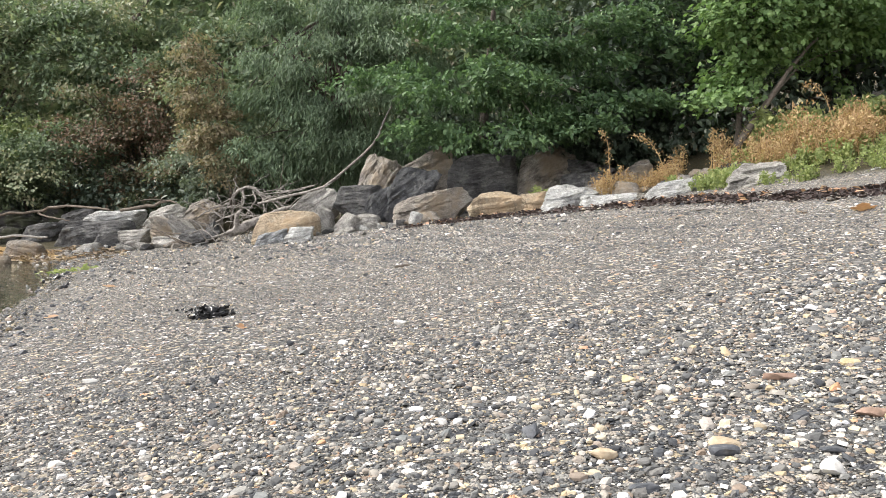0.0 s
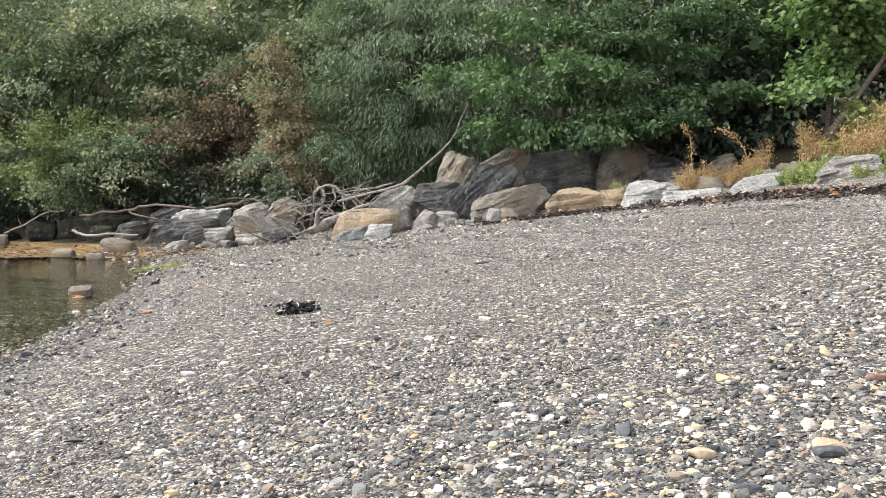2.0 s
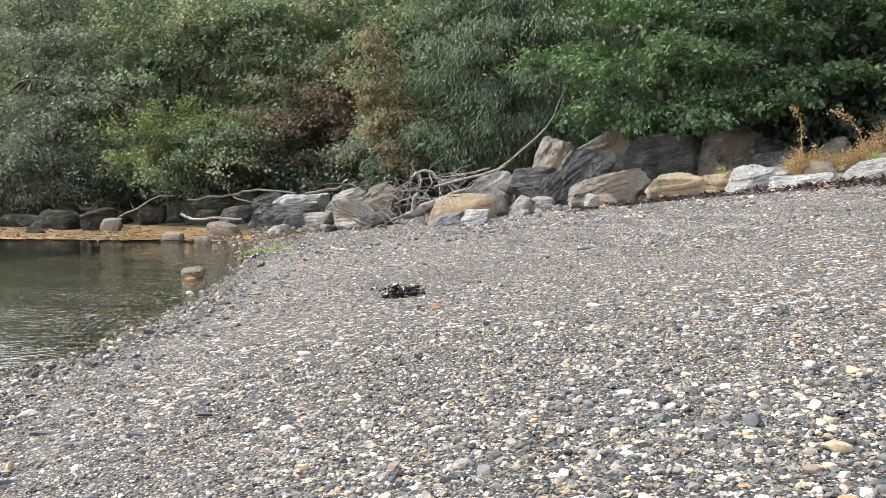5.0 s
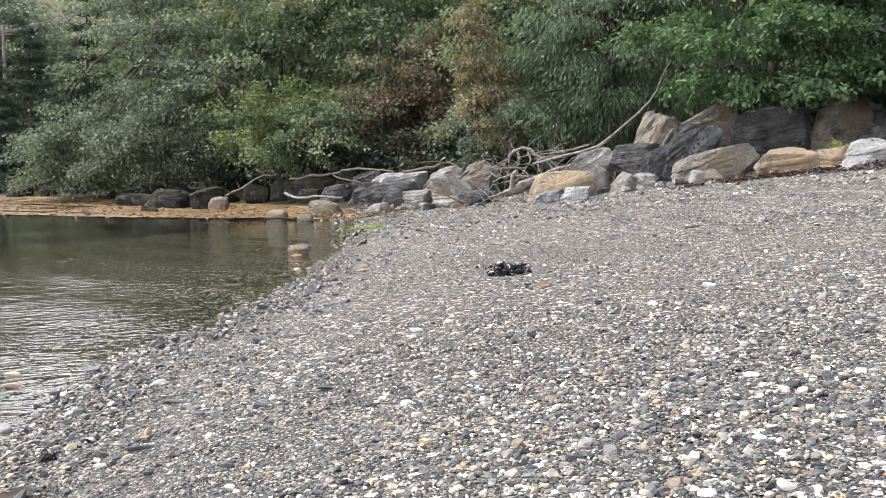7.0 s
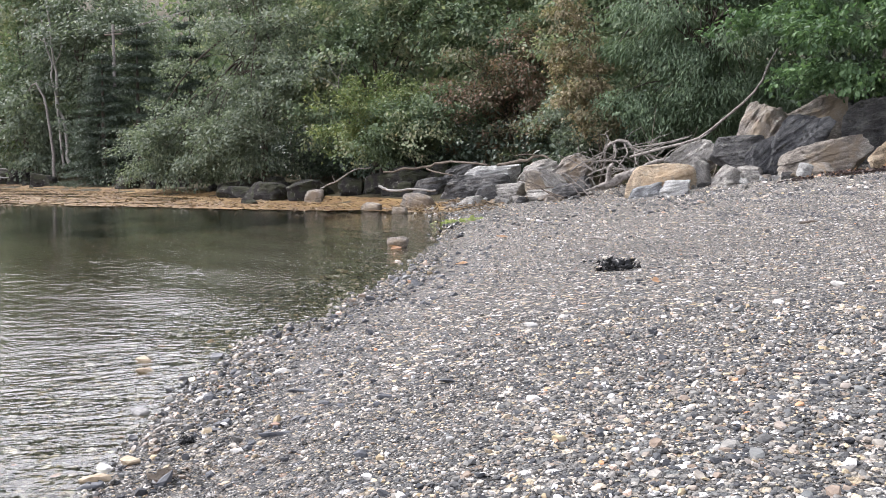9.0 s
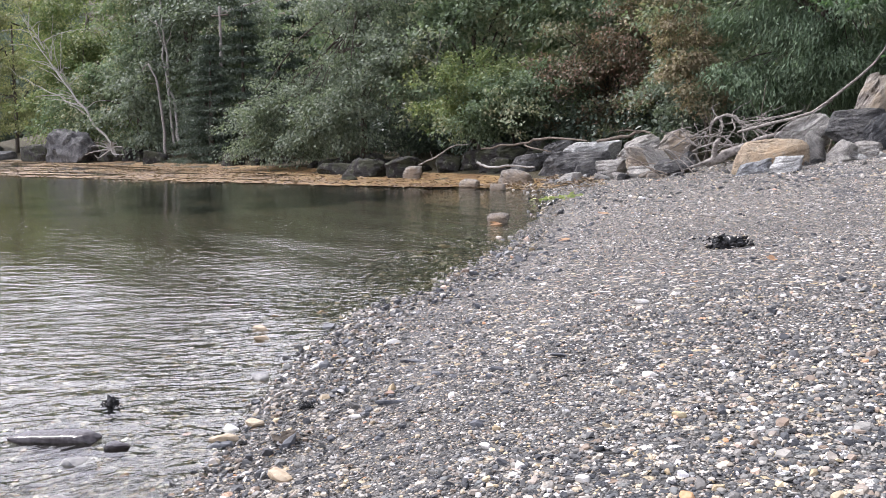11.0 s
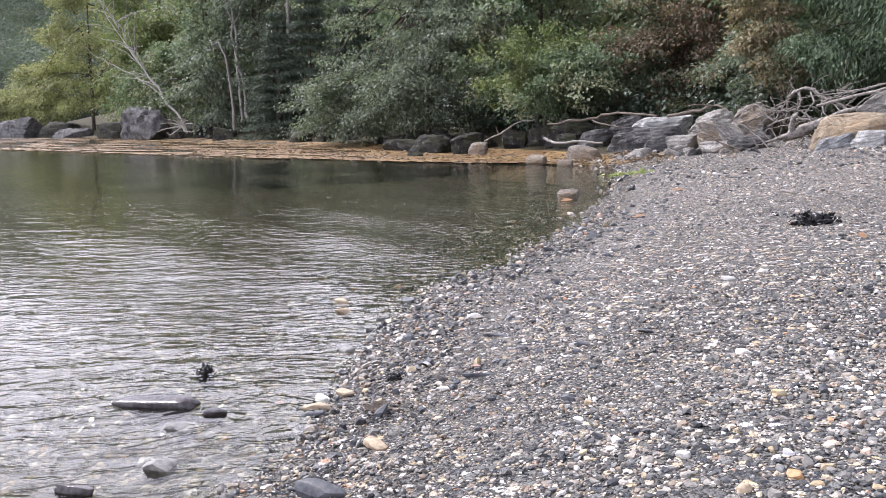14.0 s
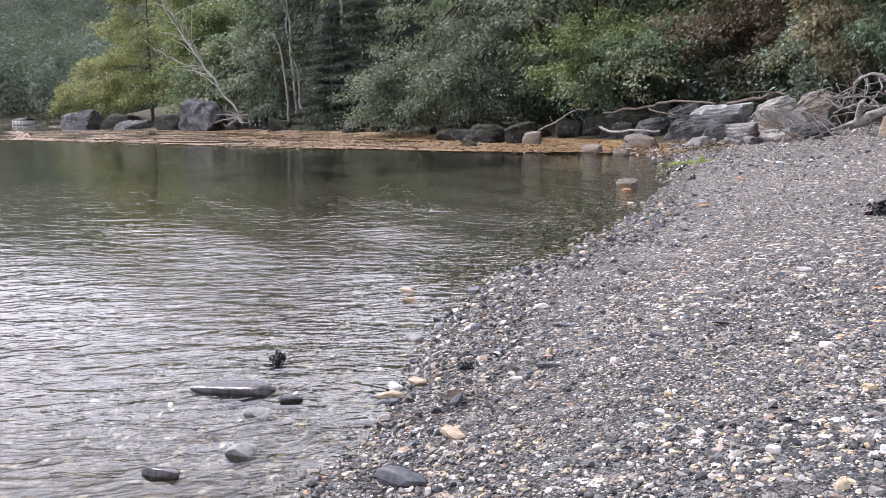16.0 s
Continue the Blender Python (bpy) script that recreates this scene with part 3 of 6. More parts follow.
@functools.lru_cache(None)
def ball(detail):
    """Corners and triangles of an even round ball of radius 1."""
    bm = bmesh.new()
    bmesh.ops.create_icosphere(bm, subdivisions=detail, radius=1.0)
    bm.verts.index_update()
    v, f = np.array([q.co[:] for q in bm.verts]), np.array([[q.index for q in t.verts] for t in bm.faces])
    bm.free()
    return v, f


def block_mesh(name, size, seed, lean=0.0, slope=0.0, dip=0.0, sharp=26, layer=0.075, rough=1.0, detail=5, cuts=7):
    """A split boulder that fills a box of the given size. lean: how far its ends lean to +x over its height; slope: how its top rises to +x;
    dip: how its layers rise to +x, in degrees. Its own z stands square to its layers."""
    r = random.Random(seed)
    g = r.gauss
    d, faces = ball(detail)
    tilt = math.tan(radians(slope))
    planes = [((1, g(0, 0.18), -lean + g(0, 0.10)), 1), ((-1, g(0, 0.18), lean + g(0.08, 0.10)), 1), ((g(0, 0.2), -1, g(0.22, 0.15)), 0.95), ((g(0, 0.2), 1, g(0.15, 0.2)), 1),
              ((-tilt + g(0, 0.06), g(0, 0.15), 1), 0.9), ((0, 0, -1), 1)]
    planes += [((g(0, 1), g(-0.5, 1), g(0.35, 0.7)), r.uniform(0.88, 1.12)) for _ in range(cuts)]
    total = np.zeros(len(d))
    for nrm, far in planes:
        nrm = np.array(nrm) / np.linalg.norm(nrm)
        total += (d @ nrm / far).clip(0) ** sharp
    p = d * (total ** (-1.0 / sharp))[:, None]
    low, high = p.min(0), p.max(0)
    size = np.array(size, float)
    p = (p - (low + high) / 2) / (high - low) * size
    a = radians(dip)
    along, across = np.array((math.cos(a), 0, math.sin(a))), np.array((-math.sin(a), 0, math.cos(a)))
    out = unit(p / size**2)
    flat = unit(out - 0.7 * (out @ across)[:, None] * across)
    q = np.stack([p @ along, p[:, 1], p @ across], -1)
    m, shift = size.min(), Vector((seed * 3.1, seed * 1.7, seed * 0.9))
    push, lump = np.empty(len(p)), np.empty(len(p))
    for k in range(len(p)):
        c = Vector(q[k])
        level = c.z / layer + 0.9 * noise.noise(c * 1.7 + shift)
        floor = math.floor(level)
        step = noise.noise(Vector((floor * 3.7 + seed, c.x * 1.6, c.y * 1.6)))
        part_of = level - floor
        groove = max(0.0, 1 - min(part_of, 1 - part_of) / 0.16) * (0.5 + noise.noise(Vector((floor * 1.9, c.x * 2.5 + seed, c.y * 2.5))))
        block = noise.cell(Vector((floor * 1.3 + seed, c.x * 3.1 + 0.4 * floor, c.y * 3.1)))
        push[k] = 0.06 * step + 0.035 * block - 0.05 * groove
        lump[k] = 0.035 * noise.noise(c * (1.1 / m) + shift) + 0.022 * noise.noise(c * (4.0 / m) + shift) + 0.014 * noise.noise(c * 24.0 + shift)
    p = p + (m * rough) * (flat * push[:, None] + out * lump[:, None])
    me = mesh_from(name, np.stack([p @ along, p[:, 1], p @ across], -1), faces)
    me.set_sharp_from_angle(angle=radians(32))
    return me


def boulder(name, label, at, width, deep, low, high, shape, seed, material, turn=0, group="", **how):
    """A boulder from height low to height high; shape: lean, slope and dip."""
    lean, slope, dip = shape
    ob = piece(name, block_mesh(name, (width, deep, high - low), seed, lean, slope, dip, **how), material)
    ob.matrix_world = pose(at[0], at[1], (low + high) / 2, 0, 0, turn) @ pose(0, 0, 0, 0, -dip, 0)
    return tagged(ob, label, "rock", group)


PILE = "boulders at the top of the beach"
SHELF = "rocks of the shore shelf"
# name, label, foot, width, depth, low, high, (lean, slope, dip), seed, material
for name, label, at, width, deep, low, high, shape, seed, material in (
    ("boulder", "small pale bluish angular stone on gravel", (-2.34, 13.15), 0.52, 0.42, 0.42, 0.79, (0.25, 6, 12), 4, PALE),
    ("boulder", "flat bluish grey slab beside the tan boulder", (-2.88, 13.65), 0.56, 0.36, 0.38, 0.74, (0.4, 26, 26), 5, SLATE_BLUE),
    ("boulder", "rounded tan sandstone boulder", (-2.71, 14.1), 1.15, 0.6, 0.45, 1.05, (0.1, 12, 10), 7, SANDSTONE),
    ("boulder", "small striped grey boulder behind the tan one", (-2.13, 14.6), 0.42, 0.5, 0.58, 1.18, (-0.3, -25, -50), 9, SCHIST),
    ("boulder", "low pointed grey stone among smaller stones", (-1.66, 13.9), 0.44, 0.4, 0.6, 1.03, (0.3, 38, 40), 11, SCHIST),
    ("boulder", "flat grey stone wedged under dark slabs", (-1.36, 14.2), 0.5, 0.45, 0.66, 1.02, (0.2, -8, 4), 12, SCHIST),
    ("boulder", "long dark slab lying across smaller stones", (-1.58, 14.8), 0.95, 0.6, 1.0, 1.53, (0.35, 2, 9), 13, SCHIST_DARK),
    ("boulder", "dark grey layered boulder leaning on the pile", (-0.60, 14.25), 1.06, 0.6, 0.78, 1.82, (0.85, 8, 38), 15, SLATE_DARK),
    ("boulder", "narrow dark slab wedged between boulders", (-1.15, 14.5), 0.56, 0.45, 0.84, 1.5, (0.8, 24, 42), 17, SLATE_DARK),
    ("boulder", "low pointed grey boulder with rusty patches", (-0.22, 13.7), 1.34, 0.55, 0.78, 1.46, (0.3, 24, 20), 19, SCHIST_BROWN),
    ("boulder", "tall ridged brown boulder at the crest", (-1.30, 15.5), 1.12, 0.85, 0.75, 2.17, (0.4, -14, 56), 21, SCHIST_BROWN),
    ("rock_slab", "pale grey slab leaning like a plank", (-2.37, 15.2), 0.92, 0.45, 0.85, 1.5, (0.75, 24, 33), 24, SCHIST),
    ("boulder", "long brown slab with dry grass", (-0.48, 16.1), 1.25, 0.7, 0.9, 2.36, (0.2, 24, 24), 23, SCHIST_BROWN),
    ("boulder", "large square dark grey boulder", (0.66, 15.45), 1.50, 0.9, 0.9, 2.15, (0.08, 0, 8), 25, SCHIST_DARK),
    ("boulder", "large shaded brown boulder under leaves", (1.78, 15.6), 1.4, 0.9, 1.1, 2.40, (0.35, 22, 32), 27, SCHIST_BROWN),
    # next two: dark schist paints the shade under the canopy
    ("boulder", "boulder coloured dark for shade high under the canopy", (0.2, 16.6), 1.1, 0.8, 1.0, 2.55, (0.2, 12, 25), 28, SCHIST_DARK),
    ("boulder", "boulder coloured dark for shade far under the canopy", (2.75, 15.6), 1.2, 0.9, 1.2, 2.1, (0.1, -8, 12), 29, SCHIST_DARK),
    ("boulder", "rounded brown boulder at the bush", (3.3, 14.5), 0.7, 0.6, 1.3, 2.02, (0.1, 0, 12), 31, SCHIST_BROWN),
    ("boulder", "low orange tan slab at the weed line", (0.82, 13.2), 1.0, 0.6, 0.9, 1.39, (0.4, 10, 14), 33, SANDSTONE),
    ("boulder", "small orange tan stone beside the slab", (1.40, 13.0), 0.52, 0.5, 1.0, 1.37, (0.1, 6, 8), 34, SANDSTONE),
    ("boulder", "flat pale grey slab", (1.85, 12.35), 0.95, 0.7, 0.98, 1.47, (0.35, 12, 14), 35, PALE),
    ("boulder", "pale wave-worn slab with folded layers", (2.3, 11.85), 0.85, 0.6, 1.0, 1.33, (0.2, 8, 10), 37, PALE),
    ("boulder", "long whitish slab in the grass edge", (3.05, 11.4), 0.95, 0.7, 1.05, 1.50, (0.3, 14, 14), 39, PALE),
    ("boulder", "grey layered boulder in dry weeds", (3.85, 10.55), 0.92, 0.7, 1.1, 1.72, (0.15, 5, 10), 41, SCHIST),
    ("boulder", "pale slab at the weedy bank", (4.95, 9.4), 0.9, 0.7, 1.1, 1.62, (0.4, 18, 16), 43, PALE),
    ("boulder", "half-hidden grey stone in dry weeds", (4.85, 11.5), 0.55, 0.45, 1.4, 1.86, (0.1, 8, 8), 45, SCHIST),
    # dark schist paints the shade behind the weeds
    ("boulder", "rounded stone coloured dark for shade behind weeds", (2.3, 14.2), 0.8, 0.6, 1.15, 1.78, (0.1, 6, 10), 47, SCHIST_DARK),
    # shelf of the corner
    ("rock_slab", "long dark layered rock slab", (-8.25, 19.3), 2.0, 0.9, 0.2, 0.86, (0.5, 9, 10), 51, SCHIST_DARK),
    ("rock_slab", "pale ridge of weathered rock", (-8.05, 19.9), 1.75, 0.7, 0.3, 1.10, (0.1, 4, 12), 53, PALE),
    ("boulder", "large pale grey weathered boulder", (-6.52, 18.9), 1.15, 0.8, 0.3, 1.27, (0.35, 10, 24), 55, SCHIST),
    ("boulder", "rust mottled boulder on the shelf", (-6.08, 17.9), 0.6, 0.5, 0.28, 0.96, (-0.2, -12, -20), 57, SCHIST_BROWN),
    ("boulder", "pointed pale stone between boulders", (-5.47, 17.6), 0.68, 0.5, 0.34, 0.97, (-0.5, -30, -42), 59, SCHIST),
    ("boulder", "square brown boulder with dry grass on top", (-5.31, 18.2), 0.9, 0.7, 0.42, 1.30, (0.1, 4, 30), 61, SCHIST_BROWN),
    ("boulder", "dark leaning stone between driftwood", (-4.98, 17.6), 0.34, 0.35, 0.4, 0.86, (0.4, 24, 40), 63, SCHIST_DARK),
    ("rock_slab", "flat grey ledge level with the gravel", (-6.83, 18.2), 0.72, 0.7, 0.2, 0.68, (0.2, 5, 8), 65, SCHIST),
    ("rock_slab", "flat dark ledge", (-7.42, 18.2), 0.72, 0.7, 0.15, 0.64, (0.3, 8, 10), 67, SCHIST_DARK),
    ("rock_slab", "low grey ledge by the gravel", (-5.86, 17.2), 0.8, 0.6, 0.2, 0.56, (0.3, 6, 8), 69, SCHIST),
    ("rock_slab", "low dark ledge beside the root", (-4.9, 16.6), 0.9, 0.5, 0.4, 0.68, (0.3, 5, 8), 125, SCHIST_DARK),
    ("boulder", "low stone ringed with rockweed", (-9.08, 17.9), 0.86, 0.5, -0.12, 0.42, (0.1, -12, -12), 73, SCHIST_BROWN),
    ("boulder", "low brown stone at the weed", (-7.33, 17.0), 0.55, 0.4, 0.05, 0.40, (0.3, 12, 14), 71, SCHIST),
    # from here the weedy rock's dark tone also stands in for tree shade
    ("boulder", "broad dark boulder under the trees", (-11.25, 21.6), 1.35, 0.9, 0.2, 1.09, (0.2, 6, 10), 75, WEED_SHADE_ROCK),
    ("boulder", "dark boulder under the trees", (-10.34, 21.9), 0.95, 0.8, 0.3, 1.15, (0.1, 4, 12), 77, WEED_SHADE_ROCK),
    ("boulder", "dark grey boulder under the trees", (-9.5, 21.5), 1.0, 0.8, 0.3, 1.24, (0.2, 10, 16), 115, SCHIST_DARK),
    ("boulder", "small dark stone among shore boulders", (-11.11, 21.0), 0.75, 0.5, 0.15, 0.69, (0.1, 4, 8), 117, WEED_SHADE_ROCK),
    ("boulder", "dark low stone among shore boulders", (-10.22, 20.9), 0.95, 0.6, 0.2, 0.81, (0.3, 10, 14), 118, SCHIST_DARK),
    ("boulder", "dark rounded shore boulder", (-16.4, 21.8), 1.35, 0.9, -0.05, 0.62, (0.2, -9, 4), 79, WEED_SHADE_ROCK),
    ("boulder", "dark rounded shore boulder", (-14.75, 21.6), 1.0, 0.8, -0.05, 0.68, (-0.2, 10, 6), 81, WEED_SHADE_ROCK),
    ("boulder", "dark square shore boulder", (-15.3, 22.7), 1.5, 0.9, 0.0, 0.66, (0.3, 6, 6), 83, WEED_SHADE_ROCK),
    ("boulder", "dark low shore boulder", (-18.6, 23.3), 1.9, 0.9, -0.05, 0.42, (0.2, -4, 6), 85, WEED_SHADE_ROCK),
    ("boulder", "dark boulder deep under the trees", (-12.4, 22.4), 1.3, 0.9, 0.1, 0.92, (0.1, 8, 10), 111, WEED_SHADE_ROCK),
    ("boulder", "dark boulder deep under the trees", (-13.5, 22.3), 0.95, 0.8, 0.1, 0.78, (0.1, -6, 6), 113, WEED_SHADE_ROCK),
    ("boulder", "small rusty stone at the rockweed edge", (-14.0, 21.0), 0.55, 0.45, -0.05, 0.40, (0, 5, 8), 119, SCHIST_BROWN),
    ("boulder", "pale stone half out of the water", (-9.79, 16.9), 0.52, 0.34, -0.08, 0.19, (0.1, -8, 4), 87, SCHIST_BROWN),
    ("boulder", "low brown stone at the waterline", (-8.6, 16.1), 0.34, 0.28, -0.05, 0.14, (0, 6, 8), 89, SCHIST_BROWN),
    ("boulder", "weed-covered rock in the shallows", (-14.8, 18.9), 0.6, 0.4, -0.15, 0.16, (0, 0, 4), 103, WEED_SHADE_ROCK),
    ("boulder", "tall grey boulder with a pointed top", (-49.2, 34.2), 5.2, 2.2, -0.1, 2.2, (0.35, -10, 46), 93, SCHIST_DARK),
    ("boulder", "dark low rock on the far shore", (-55.0, 36.2), 4.6, 1.8, -0.1, 1.25, (0.2, 6, 12), 95, WEED_SHADE_ROCK),
    ("boulder", "dark low rock beside the fallen tree", (-44.8, 34.4), 3.4, 1.6, -0.1, 1.05, (0, 3, 8), 97, WEED_SHADE_ROCK),
    ("boulder", "pale broken rock on the far point", (-80.5, 42.6), 8.2, 2.8, -0.2, 1.75, (0.25, 8, 28), 99, SCHIST_DARK),
    ("boulder", "grey low rock on the far point", (-67.8, 40.4), 5.0, 1.8, -0.2, 0.75, (0.1, 3, 8), 101, SCHIST_DARK),
    ("boulder", "rock coloured dark for shade on the far point", (-73.5, 42.3), 5.4, 2.0, -0.2, 1.3, (0.1, -5, 10), 102, WEED_SHADE_ROCK),
):
    soft = label.startswith("rounded tan") or material is WEED_SHADE_ROCK or at[1] < 18 and high < 0.5 and at[0] < -7
    far = at[1] > 30
    boulder(name, label, at, width, deep, low, high, shape, seed, material, 0, (PILE if at[1] < 17 and at[0] > -3.2 else SHELF if -12 < at[0] < -4 else "") if name == "boulder" else "",
            sharp=14 if material is WEED_SHADE_ROCK else 8 if soft else 70, rough=0.9 if material is WEED_SHADE_ROCK else 0.55 if soft else 0.75 if material is SANDSTONE else 1.0, layer=0.28 if far else 0.13 if soft else 0.075, detail=5 if at[1] < 20 and width > 0.5 else 4)
stone = tagged(piece("stone", rock_mesh("stone", (0.18, 0.14, 0.12), 91, 6, 0.05, 0.45, 4), SCHIST_BROWN), "smooth brown stone at the water's edge", "stone", "stones on the beach")
stone.location = (-4.62, 8.3, 0.045)


# rocks in a row under the trees of the far shore, coloured dark for shade
shapes = [block_mesh("boulder", (1.0, 0.7, 0.55), 800 + k, 0.1 * k - 0.2, 5 * k - 12, 8, detail=4, layer=0.11) for k in range(6)]
for k, me in enumerate(shapes):
    me.materials.append(WEED_SHADE_ROCK)
g = np.random.default_rng(44)
for k in range(26):
    x = g.uniform(-62, -15.5)
    y = float(np.interp(-x, -SHORE[150:480, 0], SHORE[150:480, 1])) + g.uniform(0.9, 2.2)
    s = float(np.exp(min(g.normal() * 0.45, 0.35)) * np.interp(-x, [15, 60], [0.7, 1.4]))
    ob = tagged(new("boulder", shapes[k % 6]), "rock coloured dark for shade in a row under shore trees", "rock", "rocks along the far shore")
    ob.matrix_world = pose(x, y, lie(x, y) + 0.14 * s, g.uniform(-10, 10), g.uniform(-15, 15), g.uniform(0, 360)) @ Matrix.Scale(s, 4)


# ---- trees ----
def tree(name, label, foot, trunk_top, trunk_r, blobs, leaf, shape, size, sprays_n, per, reach, droop, bark=BARK, limbs=9, flat=0.5, bend=(0, 0, 0), group="", twigs=0, bough=9, spread=0.0, plate=0.28):
    """A tree or bush: trunk, limbs that reach into the crown, and a crown of leaves in sprays."""
    foot = Vector((foot[0], foot[1], lie(foot[0], foot[1]) - 0.15))
    ob = tagged(new(name), label, "tree" if "tree" in name else "bush", group)
    ob.location = foot
    f = np.array(foot)
    top = np.array(trunk_top, float)
    spine = smooth_line([f, f * 0.55 + top * 0.45 + bend, top], 9)
    v, q = tube(spine - f, [trunk_r, trunk_r * 0.75, trunk_r * 0.35], 8, 0.04)
    piece("trunk", mesh_from("trunk", v, q), bark, ob)
    p, o = boughs(blobs, sprays_n, bough, spread or reach * 1.15, plate)
    ends = p[rng.choice(len(p), min(limbs + twigs, len(p)), replace=False)]
    bits = []
    for k, e in enumerate(ends):
        s = spine[rng.integers(3, 9)]
        mid = (s + e) / 2 + (0, 0, 0.12 * np.linalg.norm(e - s))
        line = smooth_line([s, mid, e], 7) - f
        if k < limbs:
            v, q = tube(line, [trunk_r * 0.45, trunk_r * 0.22, 0.012], 6)
            piece("limb", mesh_from("limb", v, q), bark, ob)
        else:
            bits.append(tube(line, [trunk_r * 0.2, 0.006], 4))
    if bits:
        v, q = joined(bits)
        tagged(piece("brushwood", mesh_from("brushwood", v, q), bark, ob), kind="stuff")
    at, along, facing, s = sprays(p, o, per, reach, size, droop, flat)
    crown = piece("crown", leaf_mesh("crown", at - f, along, facing, s, shape), leaf, ob)
    tagged(crown, kind="stuff")
    return ob


def fir(name, label, foot, tall, spread):
    f = np.array((foot[0], foot[1], lie(*foot) - 0.1))
    ob = tagged(new(name), label, "tree", "firs on the far bank")
    ob.location = f
    v, q = tube(np.linspace((0, 0, 0), (0, 0, tall), 6), [0.16, 0.02], 7)
    piece("trunk", mesh_from("trunk", v, q), BARK, ob)
    n = 620
    h = rng.uniform(0.04, 1, n) ** 0.85
    a = rng.uniform(0, 2 * np.pi, n)
    h = np.round(h * 13 + rng.normal(size=n) * 0.12) / 13
    r = spread * (1.03 - h) * rng.uniform(0.35, 1.05, n)
    o = np.stack([np.cos(a), np.sin(a), np.full(n, -0.25)], -1)
    c = np.stack([r * np.cos(a), r * np.sin(a), h * tall - 0.25 * r], -1)
    at, along, facing, s = sprays(c, o, 30, 0.36, 0.17, 0.25, 0.12)
    tagged(piece("crown", leaf_mesh("crown", at, along, facing, s, "narrow"), FIR_LEAF, ob), kind="stuff")
    return ob


NEAR = "trees behind the boulders"
# last two blobs: unseen high crown, added to shade the gap below
tree("alder_tree", "dense dark green broadleaf tree hanging over boulders", (0.6, 17.3), (0.9, 16.8, 5.2), 0.13,
     [(1.0, 15.3, 4.3, 2.3, 1.4, 1.2), (1.25, 14.5, 3.0, 2.1, 1.0, 0.55), (0.0, 15.0, 3.75, 1.5, 1.1, 0.6), (2.3, 14.9, 3.3, 1.3, 1.0, 0.6), (1.0, 16.5, 5.8, 3.2, 1.8, 1.2), (3.2, 16.3, 4.0, 1.5, 1.2, 1.8), (0.2, 15.9, 2.9, 1.6, 0.7, 0.6), (0.9, 14.7, 4.0, 1.7, 0.9, 0.6), (2.3, 15.9, 2.9, 1.4, 0.7, 0.7), (1.6, 14.6, 3.5, 1.5, 0.9, 0.5), (2.6, 14.7, 2.75, 1.0, 0.8, 0.35), (0.6, 14.4, 2.6, 1.2, 0.7, 0.3), (2.0, 14.5, 2.5, 1.0, 0.6, 0.28), (0.9, 14.3, 2.58, 1.3, 0.5, 0.25), (2.2, 14.4, 2.55, 1.1, 0.5, 0.25), (-0.3, 14.9, 2.78, 0.7, 0.5, 0.25), (1.4, 13.9, 3.05, 1.6, 0.6, 0.35), (0.2, 15.6, 7.4, 2.8, 1.6, 1.0), (3.4, 15.7, 7.2, 2.4, 1.1, 0.9)],
     ALDER_LEAF, "oval", 0.10, 1000, 42, 0.21, 0.25, bough=13, spread=0.27, plate=0.22, limbs=2, flat=0.34, group=NEAR, twigs=0)
tree("maple_tree", "young bright green maple in dry weeds", (4.75, 13.7), (4.85, 13.6, 5.0), 0.06,
     [(4.75, 13.4, 3.25, 0.42, 0.4, 0.55), (4.75, 13.3, 4.2, 0.6, 0.5, 0.6), (5.8, 13.6, 4.7, 0.9, 0.6, 0.5), (4.9, 13.4, 5.4, 1.1, 0.9, 0.7)],
     MAPLE_LEAF, "palm", 0.088, 460, 32, 0.27, 0.4, bough=6, spread=0.22, limbs=10, group=NEAR, twigs=20)
tree("leaning_tree", "slender leaning tree with pale grey bark", (4.15, 12.95), (5.42, 13.35, 3.36), 0.08,
     [(6.1, 14.2, 4.5, 0.7, 0.6, 0.5), (7.0, 14.5, 4.4, 0.8, 0.7, 0.5)], MAPLE_LEAF, "palm", 0.105, 90, 34, 0.3, 0.35, DRIFT_BROWN, limbs=2, group=NEAR)
tree("broadleaf_bush", "shaded dark green bush with large leaves", (7.2, 15.8), (7.2, 15.9, 4.6), 0.08,
     [(8.3, 15.6, 2.6, 1.6, 0.9, 0.9), (5.9, 17.2, 4.9, 1.8, 0.8, 1.6), (9.8, 15.5, 4.2, 2.0, 1.5, 1.6), (3.9, 15.9, 3.5, 0.8, 0.5, 0.6)], ALDER_LEAF, "palm", 0.15, 190, 24, 0.36, 0.4, limbs=8, group=NEAR)
tree("ash_tree", "grey-green ash with drooping narrow leaflets", (-2.4, 19.9), (-2.9, 19.4, 6.4), 0.14,
     [(-3.1, 18.6, 4.4, 1.5, 1.1, 1.5), (-2.0, 18.2, 3.6, 1.1, 0.9, 1.3), (-3.5, 18.4, 2.7, 1.0, 0.8, 0.9), (-2.2, 18.6, 2.4, 1.3, 0.8, 0.8), (-2.9, 19.2, 6.2, 2.3, 1.4, 1.2), (-0.8, 18.0, 4.6, 1.3, 0.9, 1.2), (-0.6, 17.8, 3.2, 0.9, 0.8, 0.9)],
     ASH_LEAF, "narrow", 0.125, 700, 105, 0.30, 0.85, bough=9, spread=0.24, limbs=10, flat=0.6, group=NEAR, twigs=40)
